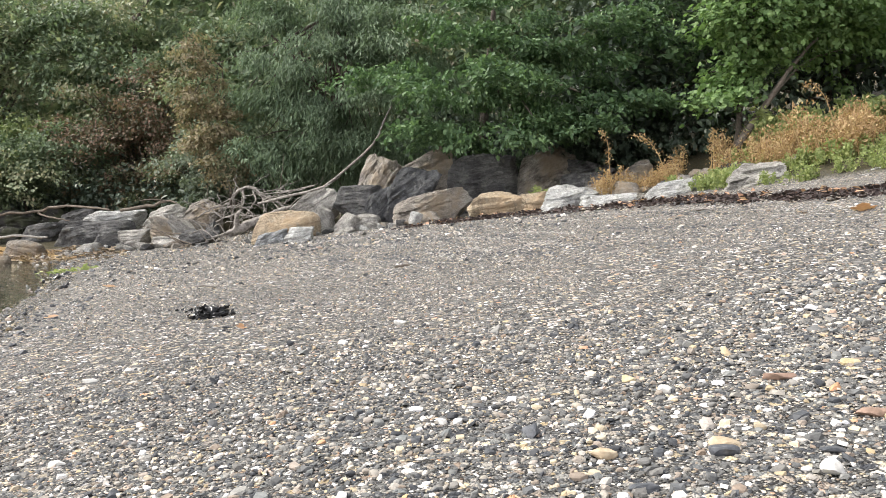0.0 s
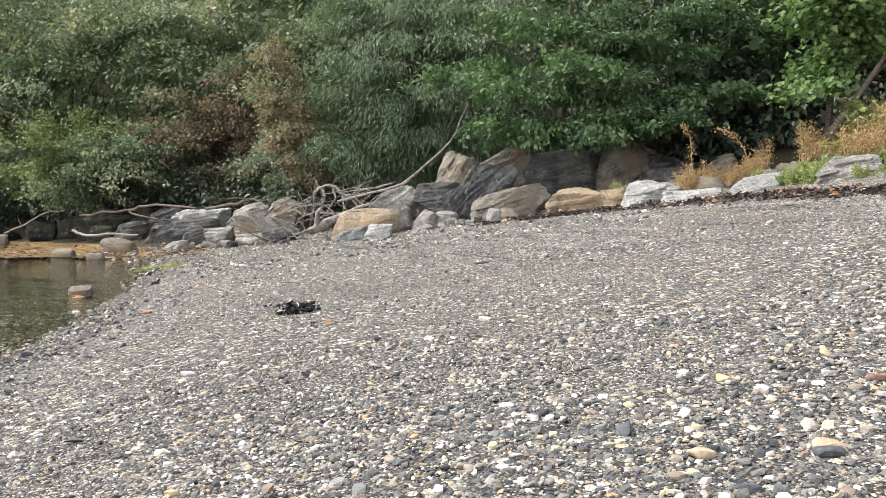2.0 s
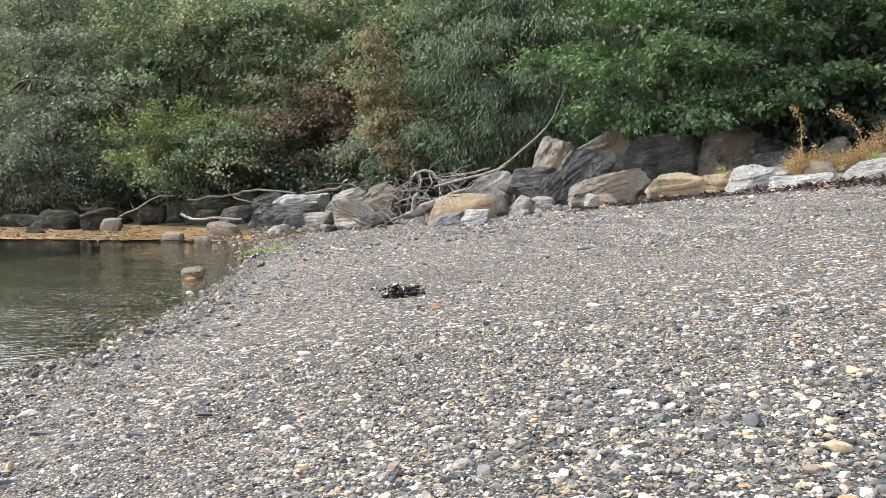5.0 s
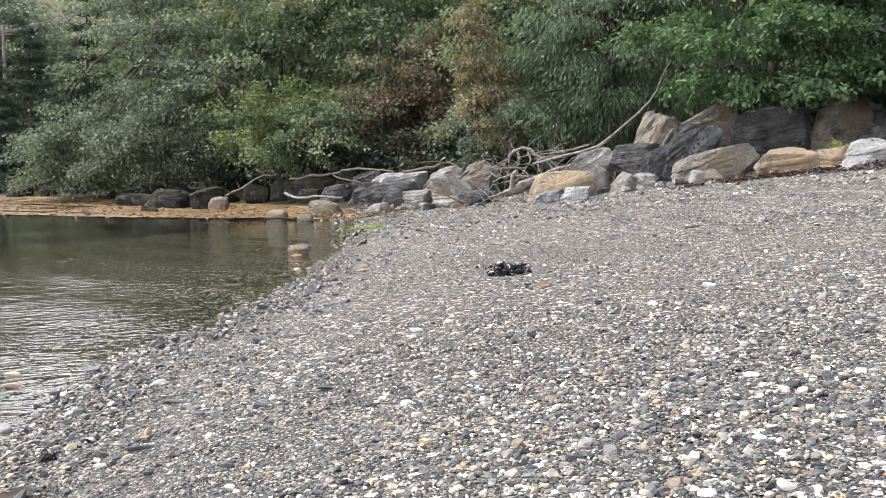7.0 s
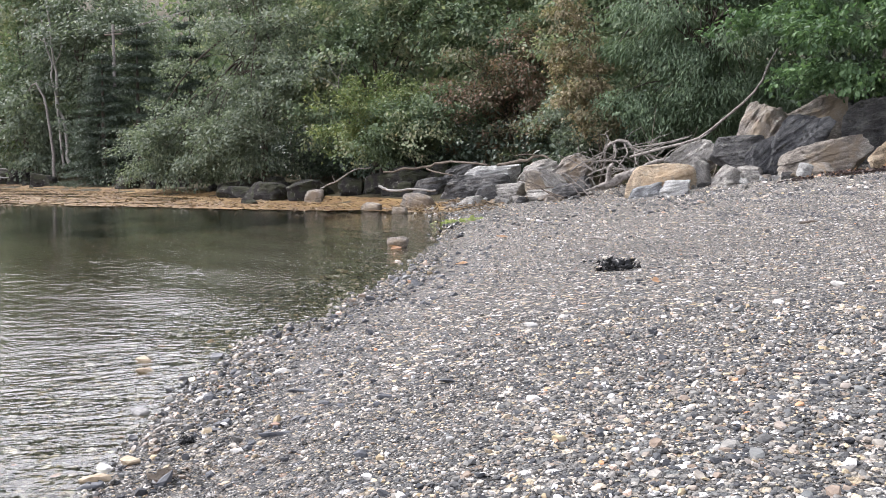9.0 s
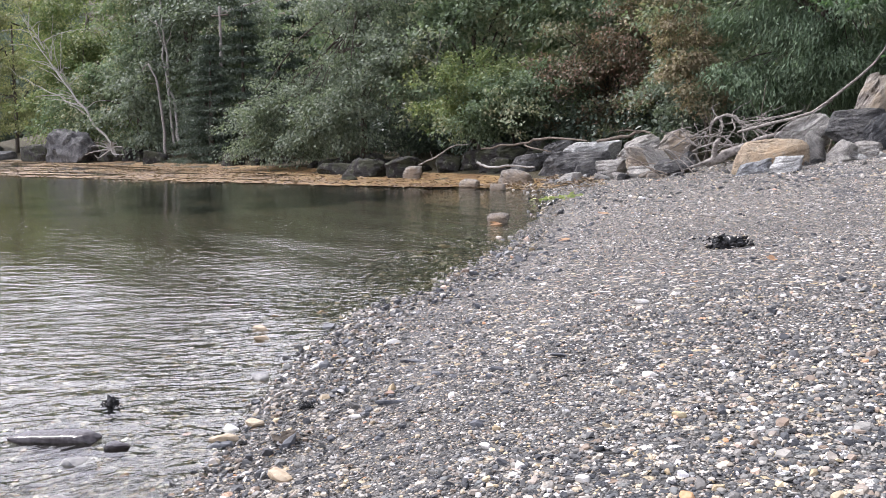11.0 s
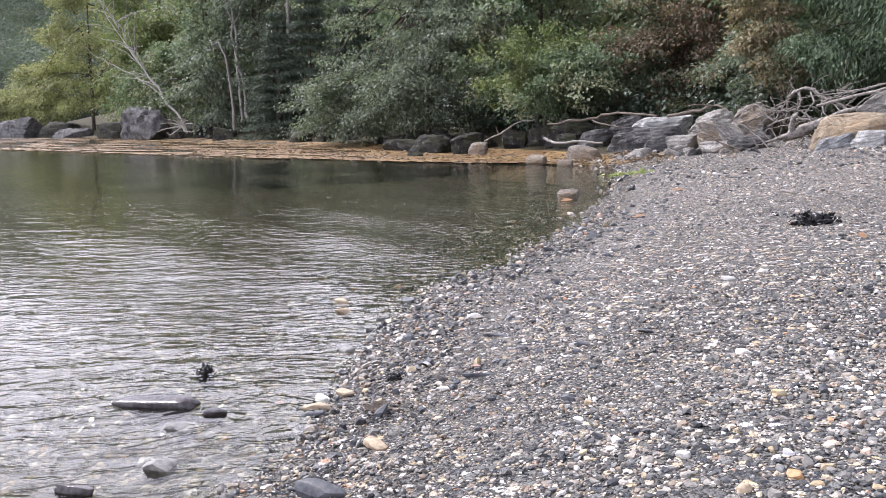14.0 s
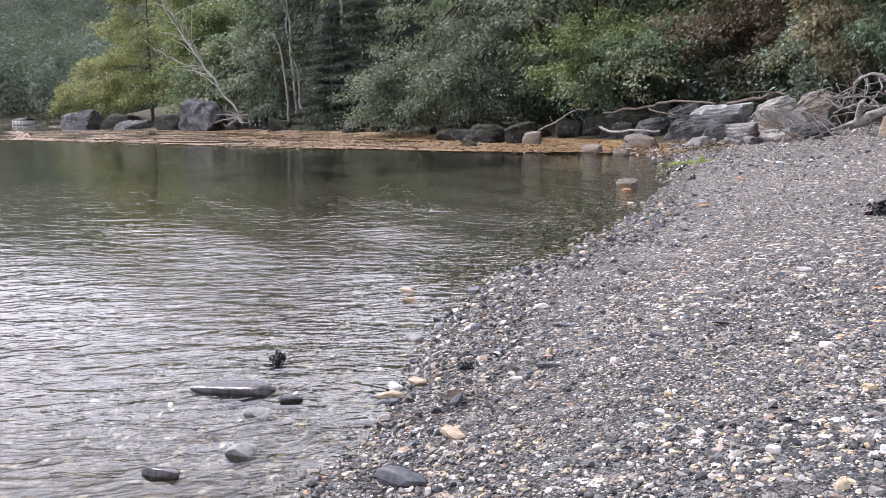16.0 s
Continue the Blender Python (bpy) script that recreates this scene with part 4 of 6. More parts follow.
tree("creeper_bush", "yellowing brown creeper over a bush", (-5.0, 19.6), (-5.2, 19.2, 4.4), 0.05,
     [(-5.75, 18.6, 4.7, 0.4, 0.35, 0.6), (-5.5, 18.5, 3.8, 0.45, 0.35, 0.7), (-5.2, 18.4, 2.9, 0.5, 0.4, 0.65), (-4.85, 18.3, 2.15, 0.45, 0.35, 0.45)], YELLOW_LEAF, "diamond", 0.085, 230, 44, 0.2, 0.5, bough=4, spread=0.15, limbs=6, group=NEAR)
tree("hazel_bush", "low mid-green bush at the rock edge", (-6.1, 21.0), (-6.1, 20.9, 2.6), 0.04,
     [(-6.0, 20.4, 2.1, 0.8, 0.6, 0.8), (-5.4, 20.2, 3.0, 0.8, 0.6, 0.6), (-5.2, 19.9, 1.7, 0.8, 0.5, 0.6)], GREY_LEAF, "diamond", 0.11, 150, 60, 0.3, 0.35, limbs=6, group=NEAR)
tree("rust_bush", "rust-brown bush turning to autumn red", (-9.0, 24.0), (-9.0, 23.8, 4.0), 0.07,
     [(-8.8, 23.2, 2.7, 1.8, 1.0, 1.4), (-9.9, 23.3, 3.6, 1.2, 0.9, 1.0), (-8.0, 23.3, 4.4, 1.0, 0.9, 0.8), (-7.4, 22.6, 1.9, 1.1, 0.7, 0.8)], RUST_LEAF, "diamond", 0.11, 380, 56, 0.32, 0.3, bough=5, spread=0.26, limbs=8, group=NEAR, twigs=20)
tree("green_tree", "mixed green tree behind the rust bush", (-9.8, 25.8), (-9.6, 25.6, 7.0), 0.14,
     [(-9.8, 25.0, 5.6, 2.4, 1.3, 1.2), (-6.8, 24.0, 5.6, 1.8, 1.2, 1.4), (-9.0, 26.0, 7.6, 3.5, 1.8, 1.2), (-6.2, 22.6, 3.9, 1.0, 0.9, 1.2)], WOOD_LEAF, "diamond", 0.16, 420, 50, 0.42, 0.35, limbs=8, group=NEAR)
tree("yellow_green_bush", "yellow-green bush over shore rocks", (-13.2, 23.6), (-13.0, 23.4, 3.2), 0.06,
     [(-13.6, 22.6, 2.3, 1.1, 0.8, 0.9), (-12.6, 23.0, 3.2, 1.3, 0.9, 0.7)], LIME_LEAF, "diamond", 0.11, 200, 64, 0.34, 0.3, limbs=7, group=NEAR, twigs=12)
tree("green_bush", "fresh green bush reaching over dark rocks", (-11.8, 23.4), (-11.8, 23.2, 3.0), 0.05,
     [(-11.8, 22.4, 2.2, 1.3, 0.9, 0.8), (-10.8, 22.7, 3.0, 1.1, 0.8, 0.8), (-12.4, 22.0, 1.8, 0.8, 0.6, 0.5)], WOOD_LEAF, "diamond", 0.11, 210, 64, 0.34, 0.3, limbs=7, group=NEAR, twigs=12)
tree("green_tree", "tall green tree above the shore rocks", (-14.5, 25.6), (-14.5, 25.6, 6.5), 0.13,
     [(-14.8, 25.0, 4.8, 2.4, 1.3, 1.6), (-12.4, 25.0, 5.8, 2.4, 1.3, 1.6), (-15, 26, 7.4, 3, 1.8, 1.4), (-15.9, 24.4, 2.8, 1.2, 0.9, 1.3)], WOOD_LEAF, "diamond", 0.16, 420, 50, 0.42, 0.35, limbs=8, group=NEAR)
tree("grey_alder_tree", "grey-green alder hanging to the waterline", (-20.5, 27.4), (-20.5, 27.2, 7.0), 0.16,
     [(-19.2, 24.9, 2.7, 2.0, 1.0, 1.6), (-22.6, 25.8, 2.3, 2.2, 1.0, 1.7), (-20.4, 26.0, 5.2, 3.2, 1.4, 1.7), (-24.8, 26.3, 1.6, 1.3, 0.8, 1.0), (-20, 27, 7.8, 3.5, 1.8, 1.5), (-17.4, 24.8, 4.6, 1.6, 1.1, 1.9)],
     GREY_LEAF, "diamond", 0.14, 800, 64, 0.46, 0.4, limbs=12, group=NEAR, twigs=40)
for x, y, tall, spread in ((-27.5, 30.2, 6.0, 2.2), (-31.0, 31.4, 7.5, 2.4), (-34.5, 32.2, 5.6, 2.0), (-29.5, 33.5, 9.0, 2.4), (-32.9, 31.0, 6.4, 2.0)):
    fir("fir_tree", "dark green fir with level branches", (x, y), tall, spread)
FAR = "trees on the far bank"
for name, label, foot, top, blobs, leaf in (
    ("willow_tree", "grey-green tree beside dead trunks", (-40, 36), (-40, 36, 8), [(-42.0, 34.8, 3.6, 2.6, 1.5, 3.0), (-40, 37, 9.5, 4, 2.5, 3.5), (-37, 36.0, 7.5, 2.6, 2.2, 3.6)], GREY_LEAF),
    ("birch_tree", "green birch behind the fallen tree", (-47, 38), (-47, 38, 10), [(-46, 37.5, 8, 3.4, 2.2, 5), (-50.5, 37, 4.2, 2.6, 1.8, 2.6), (-47, 39, 13, 3.5, 2.5, 3)], WOOD_LEAF),
    ("birch_tree", "yellow-green birch on the far bank", (-56, 41), (-56, 41, 11), [(-54.5, 39.5, 5.5, 3.0, 2, 4.5), (-59, 41, 7, 3.2, 2.2, 5.5), (-56, 42, 12, 4, 2.5, 4)], LIME_LEAF),
    ("birch_tree", "golden green birch on the far point", (-72, 45), (-72, 45, 12), [(-68, 44, 6.5, 4.5, 2.5, 5.5), (-76, 45, 6.0, 4.5, 2.5, 5.0), (-72, 46, 13, 5.5, 3, 4.5)], GOLD_LEAF),
    ("birch_tree", "golden bush at the end of the point", (-88, 47.5), (-88, 47.5, 6), [(-84, 47, 4.4, 3.4, 2, 3.2), (-89.5, 47.6, 2.8, 2.2, 1.6, 2.0)], GOLD_LEAF),
):
    tree(name, label, foot, top, 0.18, blobs, leaf, "diamond", 0.25, 560, 54, 0.7, 0.5, BARK, 8, 0.45, (0, 0, 0), FAR)

# woods on the slopes behind
def woods(name, label, feet, tall, wide, leaf, size, per, reach):
    allp, allo = [], []
    for (x, y), t, w in zip(feet, tall, wide):
        z = lie(x, y)
        p, o = crown_points([(x, y, z + 0.62 * t, w, w, 0.42 * t), (x + 0.2 * w, y - 0.3 * w, z + 0.35 * t, 0.8 * w, 0.8 * w, 0.3 * t)], 60)
        allp.append(p), allo.append(o)
    at, along, facing, s = sprays(np.vstack(allp), np.vstack(allo), per, reach, size, 0.4, 0.6)
    ob = piece(name, leaf_mesh(name, at, along, facing, s, "diamond"), leaf)
    return tagged(ob, label, "woodland", "", "stuff")


r = np.random.default_rng(5)


def shore_strip(n, d_lo, d_hi, y_lo, x_lo, seed):
    """Places between two distances from the waterline, along the wooded part of the shore."""
    g = np.random.default_rng(seed)
    got = []
    while len(got) < n:
        x, y = g.uniform(x_lo, 14, 4000), g.uniform(y_lo, 60, 4000)
        d = shore_distance(x, y)
        ok = (d > d_lo) & (d < d_hi) & (y < 0.9 * np.abs(x) + 30) & (y > np.interp(x, [-60, -9, -5, 0, 4, 14], [0, 22, 20.5, 17.2, 15.2, 14]))
        got += list(zip(x[ok], y[ok]))
    return got[:n]


back = [(x, np.interp(x, [-100, -60, -40, -20, -10, 0, 12, 22], [54, 47, 41, 31.5, 29, 22, 19.5, 16]) + r.uniform(-0.6, 1.6)) for x in np.arange(-60, 22, 2.6)]
woods("woodland", "dense mixed green woodland behind the shore trees", back, np.where(np.array(back)[:, 0] > -24, 1.3, 1.2) * r.uniform(5.5, 8, len(back)), r.uniform(1.9, 2.8, len(back)), WOOD_LEAF, 0.34, 18, 0.6)
back = [(x, np.interp(x, [-120, -60, -40, -20, -10, 0, 12, 30], [70, 56, 50, 39, 36, 30, 26, 22]) + r.uniform(-1, 2)) for x in np.arange(-92, 30, 3.4)]
woods("woodland", "green trees higher up the slope", back, np.where(np.array(back)[:, 0] > -26, 1.35, 1.45) * r.uniform(6, 9, len(back)), r.uniform(2.8, 4.0, len(back)), WOOD_LEAF, 0.5, 15, 0.85)
back = [(x, np.interp(x, [-26, -12, 0, 10], [37, 33, 27, 24]) + r.uniform(-1, 1.5)) for x in np.arange(-26, 11, 1.9)]
woods("woodland", "tall green trees closing the slope behind", back, r.uniform(10, 13.5, len(back)), r.uniform(2.4, 3.2, len(back)), WOOD_LEAF, 0.5, 20, 0.8)
# thicket added to fill the dark void; needle green paints its shade
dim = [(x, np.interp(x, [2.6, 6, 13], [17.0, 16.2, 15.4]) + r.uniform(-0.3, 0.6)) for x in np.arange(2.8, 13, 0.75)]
woods("undergrowth", "thicket coloured dark as deep shade behind the maple", dim, r.uniform(3.4, 4.8, len(dim)), r.uniform(0.9, 1.3, len(dim)), FIR_LEAF, 0.2, 16, 0.42)
# dark needle green stands in for shade beneath these trees
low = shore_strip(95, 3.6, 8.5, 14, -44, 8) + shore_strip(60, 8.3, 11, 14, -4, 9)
woods("undergrowth", "low undergrowth coloured dark for shade under the shore trees", low, r.uniform(1.1, 2.2, len(low)), r.uniform(0.7, 1.2, len(low)), FIR_LEAF, 0.17, 8, 0.4)
hill, g = [], np.random.default_rng(6)
while len(hill) < 300:
    x, y = g.uniform(-330, -95, 2000), g.uniform(-20, 330, 2000)
    d = shore_distance(x, y)
    turn = np.arctan2(-x, y)
    ok = (d > 3) & (d < 160) & (turn < 1.35) & (turn > 0.95) & (g.uniform(size=2000) < np.where(turn < 1.22, 1.0, 0.3))
    hill += list(zip(x[ok], y[ok]))
hill = hill[:300]
woods("woodland", "distant wooded hillside", hill, r.uniform(9, 14, 300), r.uniform(4.0, 6.0, 300), HAZE_HILL_LEAF, 0.62, 18, 1.5)


# ---- driftwood ----
def wood(name, label, lines, material, category="driftwood", crook=0.006, sides=7, rough=0.08):
    """Branching wood: each line is (points, radii, part name)."""
    foot = np.array(lines[0][0][0], float)
    ob = tagged(new(name), label, category)
    ob.location = foot
    for pts, radii, pname in lines:
        line = smooth_line(np.array(pts, float), 14)
        line[1:-1] += rng.normal(size=(12, 3)) * crook * np.linalg.norm(line[-1] - line[0])
        v, q = tube(line - foot, [0.53 * a for a in radii], sides, rough)
        piece(pname, mesh_from(pname, v, q), material, ob)
    return ob


wood("dead_branch", "long bare bleached branch rising over the boulders", [
    ([(-3.6, 15.9, 1.2), (-2.9, 15.7, 1.36), (-2.24, 15.6, 1.58), (-1.66, 15.4, 2.0), (-1.3, 15.3, 2.42), (-1.08, 15.2, 2.86), (-1.02, 15.2, 3.0)], [0.05, 0.048, 0.042, 0.03, 0.018], "stem"),
    ([(-2.3, 15.7, 1.56), (-2.75, 15.6, 1.32), (-3.0, 15.6, 1.1)], [0.022, 0.012], "twig"),
    ([(-2.0, 15.6, 1.72), (-2.5, 15.5, 1.3), (-2.75, 15.4, 1.05)], [0.02, 0.01], "twig"),
    ([(-2.5, 15.7, 1.55), (-3.2, 15.9, 1.42), (-3.9, 16.1, 1.36)], [0.025, 0.012], "twig")], DRIFT)
def tangle(n, lo, hi, seed):
    """Thin crooked roots that run every way inside a box."""
    g = np.random.default_rng(seed)
    out = []
    for k in range(n):
        a = g.uniform(lo, hi)
        b = a + g.normal(size=3) * (0.3, 0.12, 0.22)
        b[2] = max(b[2], lo[2])
        c = b + g.normal(size=3) * (0.25, 0.1, 0.18)
        c[2] = max(c[2], lo[2] - 0.05)
        out.append(([tuple(a), tuple(b), tuple(c)], [g.uniform(0.014, 0.03), 0.016, 0.006], "root"))
    return out


wood("root_stump", "upturned grey driftwood root with tangled roots", [
    ([(-4.3, 16.6, 0.9), (-4.22, 16.5, 1.36), (-4.0, 16.4, 1.52), (-3.78, 16.3, 1.5), (-3.46, 16.2, 1.3), (-3.1, 16.1, 1.12)], [0.045, 0.055, 0.04], "root"),
    ([(-4.0, 16.4, 1.5), (-3.95, 16.2, 1.2), (-4.1, 16.1, 0.95)], [0.036, 0.02], "root"),
    ([(-3.8, 16.35, 1.48), (-3.7, 16.1, 1.25), (-3.85, 16.0, 1.0)], [0.036, 0.02], "root"),
    ([(-3.6, 16.3, 1.4), (-3.5, 16.0, 1.1), (-3.3, 15.9, 0.95)], [0.032, 0.015], "root"),
    ([(-4.3, 16.5, 1.2), (-4.6, 16.3, 1.1), (-4.85, 16.2, 0.92)], [0.04, 0.02], "root"),
    ([(-4.2, 16.4, 1.0), (-3.8, 16.1, 0.98), (-3.4, 16.0, 1.0)], [0.035, 0.02], "root"),
    ([(-4.5, 16.3, 0.85), (-4.0, 16.0, 1.02), (-3.6, 15.9, 0.9)], [0.03, 0.02], "root")] + tangle(40, (-4.55, 16.0, 0.85), (-3.15, 16.5, 1.42), 19), DRIFT, crook=0.014, rough=0.2)
wood("driftwood_log", "grey worn driftwood log with a knotted end", [
    ([(-4.05, 15.5, 0.62), (-3.85, 15.5, 0.72), (-3.6, 15.5, 0.84), (-3.3, 15.5, 0.98), (-3.0, 15.6, 1.12), (-2.5, 15.8, 1.28)], [0.13, 0.17, 0.11, 0.065, 0.05], "trunk"),
    ([(-3.9, 15.45, 0.75), (-3.85, 15.35, 0.98), (-3.78, 15.35, 1.08)], [0.11, 0.07, 0.03], "knot"),
    ([(-3.95, 15.45, 0.7), (-4.15, 15.35, 0.6), (-4.3, 15.3, 0.56)], [0.06, 0.03], "root")], DRIFT, sides=11, rough=0.13)
wood("driftwood_log", "long thin brown log on the rock shelf", [
    ([(-7.65, 19.5, 1.10), (-7.2, 19.45, 1.18), (-6.79, 19.4, 1.23), (-6.48, 19.35, 1.33), (-6.06, 19.2, 1.16)], [0.07, 0.075, 0.06, 0.035], "trunk"),
    ([(-6.48, 19.35, 1.32), (-6.85, 19.3, 1.36), (-7.1, 19.3, 1.32)], [0.035, 0.02], "branch")], DRIFT_BROWN)
wood("driftwood_log", "brown bent log lying over shore rocks", [
    ([(-11.69, 21.0, 0.92), (-11.0, 21.0, 1.02), (-10.31, 21.0, 1.06), (-9.91, 20.9, 1.15), (-9.4, 20.8, 1.2), (-8.95, 20.7, 1.2), (-8.3, 20.5, 1.12)], [0.05, 0.06, 0.07, 0.06, 0.045], "trunk"),
    ([(-10.31, 21.0, 1.02), (-9.9, 20.7, 0.92), (-9.3, 20.5, 0.85)], [0.05, 0.03], "branch")], DRIFT_BROWN)
wood("driftwood_log", "short white barkless branch at the weed", [
    ([(-9.97, 17.6, 0.57), (-9.75, 17.55, 0.5), (-9.57, 17.5, 0.46), (-9.01, 17.5, 0.5), (-8.45, 17.6, 0.48)], [0.06, 0.055, 0.05, 0.04], "trunk")], BIRCH)
wood("driftwood_branch", "pale branch on dark shore rocks", [
    ([(-13.8, 21.0, 0.42), (-13.3, 21.0, 0.62), (-12.7, 21.0, 0.95), (-12.2, 21.2, 1.05)], [0.05, 0.045, 0.02], "stem"),
    ([(-13.3, 21.0, 0.6), (-13.35, 20.9, 0.85)], [0.03, 0.015], "twig")], DRIFT)
for k, (x, y, tall, lean) in enumerate(((-4.6, 17.6, 1.5, 0.2), (-4.3, 17.5, 1.2, -0.3), (-3.5, 17.2, 1.6, 0.15), (-2.9, 17.0, 1.1, 0.4), (-0.9, 16.2, 0.9, 0.3), (-0.5, 16.0, 1.0, -0.2), (-5.4, 18.6, 1.2, 0.1), (-8.0, 21.6, 1.3, 0.5))):
    z = lie(x, y)
    wood("bare_stem", "thin bare stem rising from the undergrowth", [
        ([(x, y, z - 0.1), (x + 0.4 * lean, y, z + 0.5 * tall), (x + lean, y - 0.1, z + tall)], [0.02, 0.016, 0.008], "stem"),
        ([(x + 0.4 * lean, y, z + 0.5 * tall), (x + 0.1 * lean - 0.2, y - 0.1, z + 0.8 * tall)], [0.011, 0.005], "twig")], DRIFT_BROWN, "stem")

g = np.random.default_rng(14)
for k in range(34):
    x, y = g.uniform(-5.0, -2.0), g.uniform(15.7, 16.9)
    z = lie(x, y)
    a, rise, far = g.uniform(-0.5, 3.6), g.uniform(0.05, 0.55), g.uniform(0.5, 1.3)
    b = np.array((x, y, z + 0.05))
    e = b + (far * math.cos(a), 0.2 * far * math.sin(a), rise)
    m = (b + e) / 2 + (0, 0, g.uniform(-0.05, 0.22))
    wood("driftwood_stick", "thin grey stick in a tangle of driftwood", [([tuple(b), tuple(m), tuple(e)], [0.03, 0.022, 0.01], "stem")], DRIFT if k % 3 else DRIFT_BROWN, sides=5)

# dead trees of the far bank
wood("dead_tree", "tall pale dead trunk among firs", [
    ([(-39.2, 34.5, 1.2), (-39.5, 34.5, 3.2), (-39.95, 34.5, 4.8), (-40.2, 34.5, 7.1), (-40.6, 34.5, 12.2)], [0.2, 0.17, 0.15, 0.07], "trunk"),
    ([(-39.6, 34.4, 1.2), (-39.75, 34.3, 3.8), (-40.1, 34.3, 6.0), (-40.9, 34.3, 9.6)], [0.15, 0.13, 0.05], "trunk"),
    ([(-40.2, 34.5, 7.0), (-39.6, 34.4, 7.6), (-39.5, 34.4, 8.6)], [0.06, 0.02], "branch"),
    ([(-40.0, 34.5, 5.6), (-41.2, 34.3, 6.1), (-41.8, 34.3, 6.0)], [0.06, 0.02], "branch"),
    ([(-40.3, 34.5, 8.0), (-41.6, 34.3, 8.7), (-42.4, 34.3, 9.6)], [0.05, 0.02], "branch")], BIRCH, "tree")
wood("dead_tree", "broken grey dead stump trunk", [
    ([(-38.1, 32.5, 0.2), (-38.3, 32.5, 2.8), (-38.7, 32.5, 4.7), (-39.4, 32.5, 5.65), (-39.9, 32.5, 5.3)], [0.16, 0.13, 0.1, 0.05], "trunk"),
    ([(-38.7, 32.5, 4.6), (-39.2, 32.4, 4.6)], [0.05, 0.02], "branch")], DRIFT, "tree")
fall = [([(-43.6, 33.4, 0.5), (-46.0, 33.8, 2.5), (-47.97, 34, 4.18), (-52, 34.5, 7.25), (-55.0, 35, 10)], [0.26, 0.22, 0.16, 0.1, 0.04], "trunk"),
        ([(-47.2, 33.9, 3.5), (-51.5, 34, 4.9), (-56.3, 34.5, 6.6)], [0.12, 0.08, 0.03], "branch"),
        ([(-46.2, 33.8, 2.7), (-48.5, 33.6, 3.9), (-52, 33.6, 4.2)], [0.1, 0.06, 0.02], "branch"),
        ([(-50.0, 34.3, 5.7), (-50.6, 34.3, 8.0), (-50.4, 34.3, 9.6)], [0.08, 0.03], "branch")]
g = np.random.default_rng(3)
for k in range(34):
    u = g.uniform(0.3, 0.95)
    b = np.array((-43.6, 33.4, 0.5)) * (1 - u) + np.array((-55, 35, 10)) * u
    e = b + g.normal(size=3) * (1.6, 0.5, 0.7) + (-0.8, 0, 0.9)
    fall.append(([tuple(b), tuple((b + e) / 2 + (0, 0, 0.2)), tuple(e)], [0.085, 0.04], "twig"))
for k in range(11):
    a = g.uniform(0, 2 * np.pi)
    fall.append(([(-44.0, 33.4, 0.9), (-44.0 + 0.9 * math.cos(a), 33.0 + 0.2 * math.sin(a), 0.8 + 0.5 * math.sin(a)), (-43.7 + 1.9 * math.cos(a), 32.7, 0.55 + 0.9 * math.sin(a) * (math.sin(a) > 0))], [0.17, 0.12, 0.06], "root"))
fall = [(pts, [0.6 * v for v in radii], name) for pts, radii, name in fall]
wood("fallen_tree", "bare pale fallen tree leaning over the water's edge", fall, BIRCH, "tree", sides=6)
snag = [(-14.4, 23.0, 3.3), (-14.3, 22.9, 4.0), (-13.7, 22.9, 5.0)]
wood("dead_branch", "bare dead twigs above the yellow-green bush", [
    (snag, [0.03, 0.008], "stem"), ([(-14.3, 22.9, 3.8), (-14.6, 22.8, 4.3), (-14.5, 22.8, 4.7)], [0.02, 0.006], "twig"),
    ([(-14.35, 22.9, 3.6), (-14.9, 22.8, 3.9), (-15.3, 22.8, 3.95)], [0.02, 0.006], "twig"), ([(-14.2, 22.9, 4.1), (-14.2, 22.8, 4.6)], [0.015, 0.005], "twig")], DRIFT)

# line pole with its wires, up the slope
pole_foot = (-34.35, 33.2, lie(-34.35, 33.2))
pole = tagged(new("utility_pole"), "weathered grey wooden pole carrying wires", "pole")
pole.location = pole_foot
v, q = tube(np.linspace((0, 0, -0.2), (0, 0, 8.6 - pole_foot[2]), 6), [0.10, 0.075], 10)
piece("post", mesh_from("post", v, q), DRIFT, pole)
v, q = tube(np.linspace((-0.6, 0, 8.1 - pole_foot[2]), (0.6, 0, 8.1 - pole_foot[2]), 3), [0.05, 0.05], 6)
piece("crossarm", mesh_from("crossarm", v, q), DRIFT_BROWN, pole)
for k in range(3):
    s = np.array((-0.5 + 0.5 * k, 0.0, 8.2 - pole_foot[2]))
    e = np.array((26.0, -2.0 + 0.5 * k, 12.6 - pole_foot[2] + 0.7 * k))
    u = np.linspace(0, 1, 16)[:, None]
    v, q = tube(s * (1 - u) + e * u - np.array((0, 0, 1)) * 2.0 * u * (1 - u), [0.016, 0.016], 5)
    piece("wire", mesh_from("wire", v, q), DRIFT, pole)

# small white boathouse across the bay
hut = tagged(new("boathouse"), "small white boathouse with a low grey roof", "building")
hut.location, hut.scale = (-132.5, 61.0, 0.1), (0.75, 0.9, 0.68)
PAINT = Nodes("weathered white boards")
PAINT = PAINT.solid(PAINT.mix(PAINT.noise(PAINT.coords("Object", (1, 1, 6)), 1.5, 4.0), (0.55, 0.55, 0.53), (0.78, 0.78, 0.76)), 0.6)
bm = bmesh.new()
bmesh.ops.create_cube(bm, size=1.0, matrix=Matrix.LocRotScale((0, 0, 0.45), None, (4.6, 2.6, 0.9)))
bmesh.ops.bevel(bm, geom=bm.edges[:], offset=0.03, segments=1, affect="EDGES")
part("wall", bm, PAINT, hut)
bm = bmesh.new()
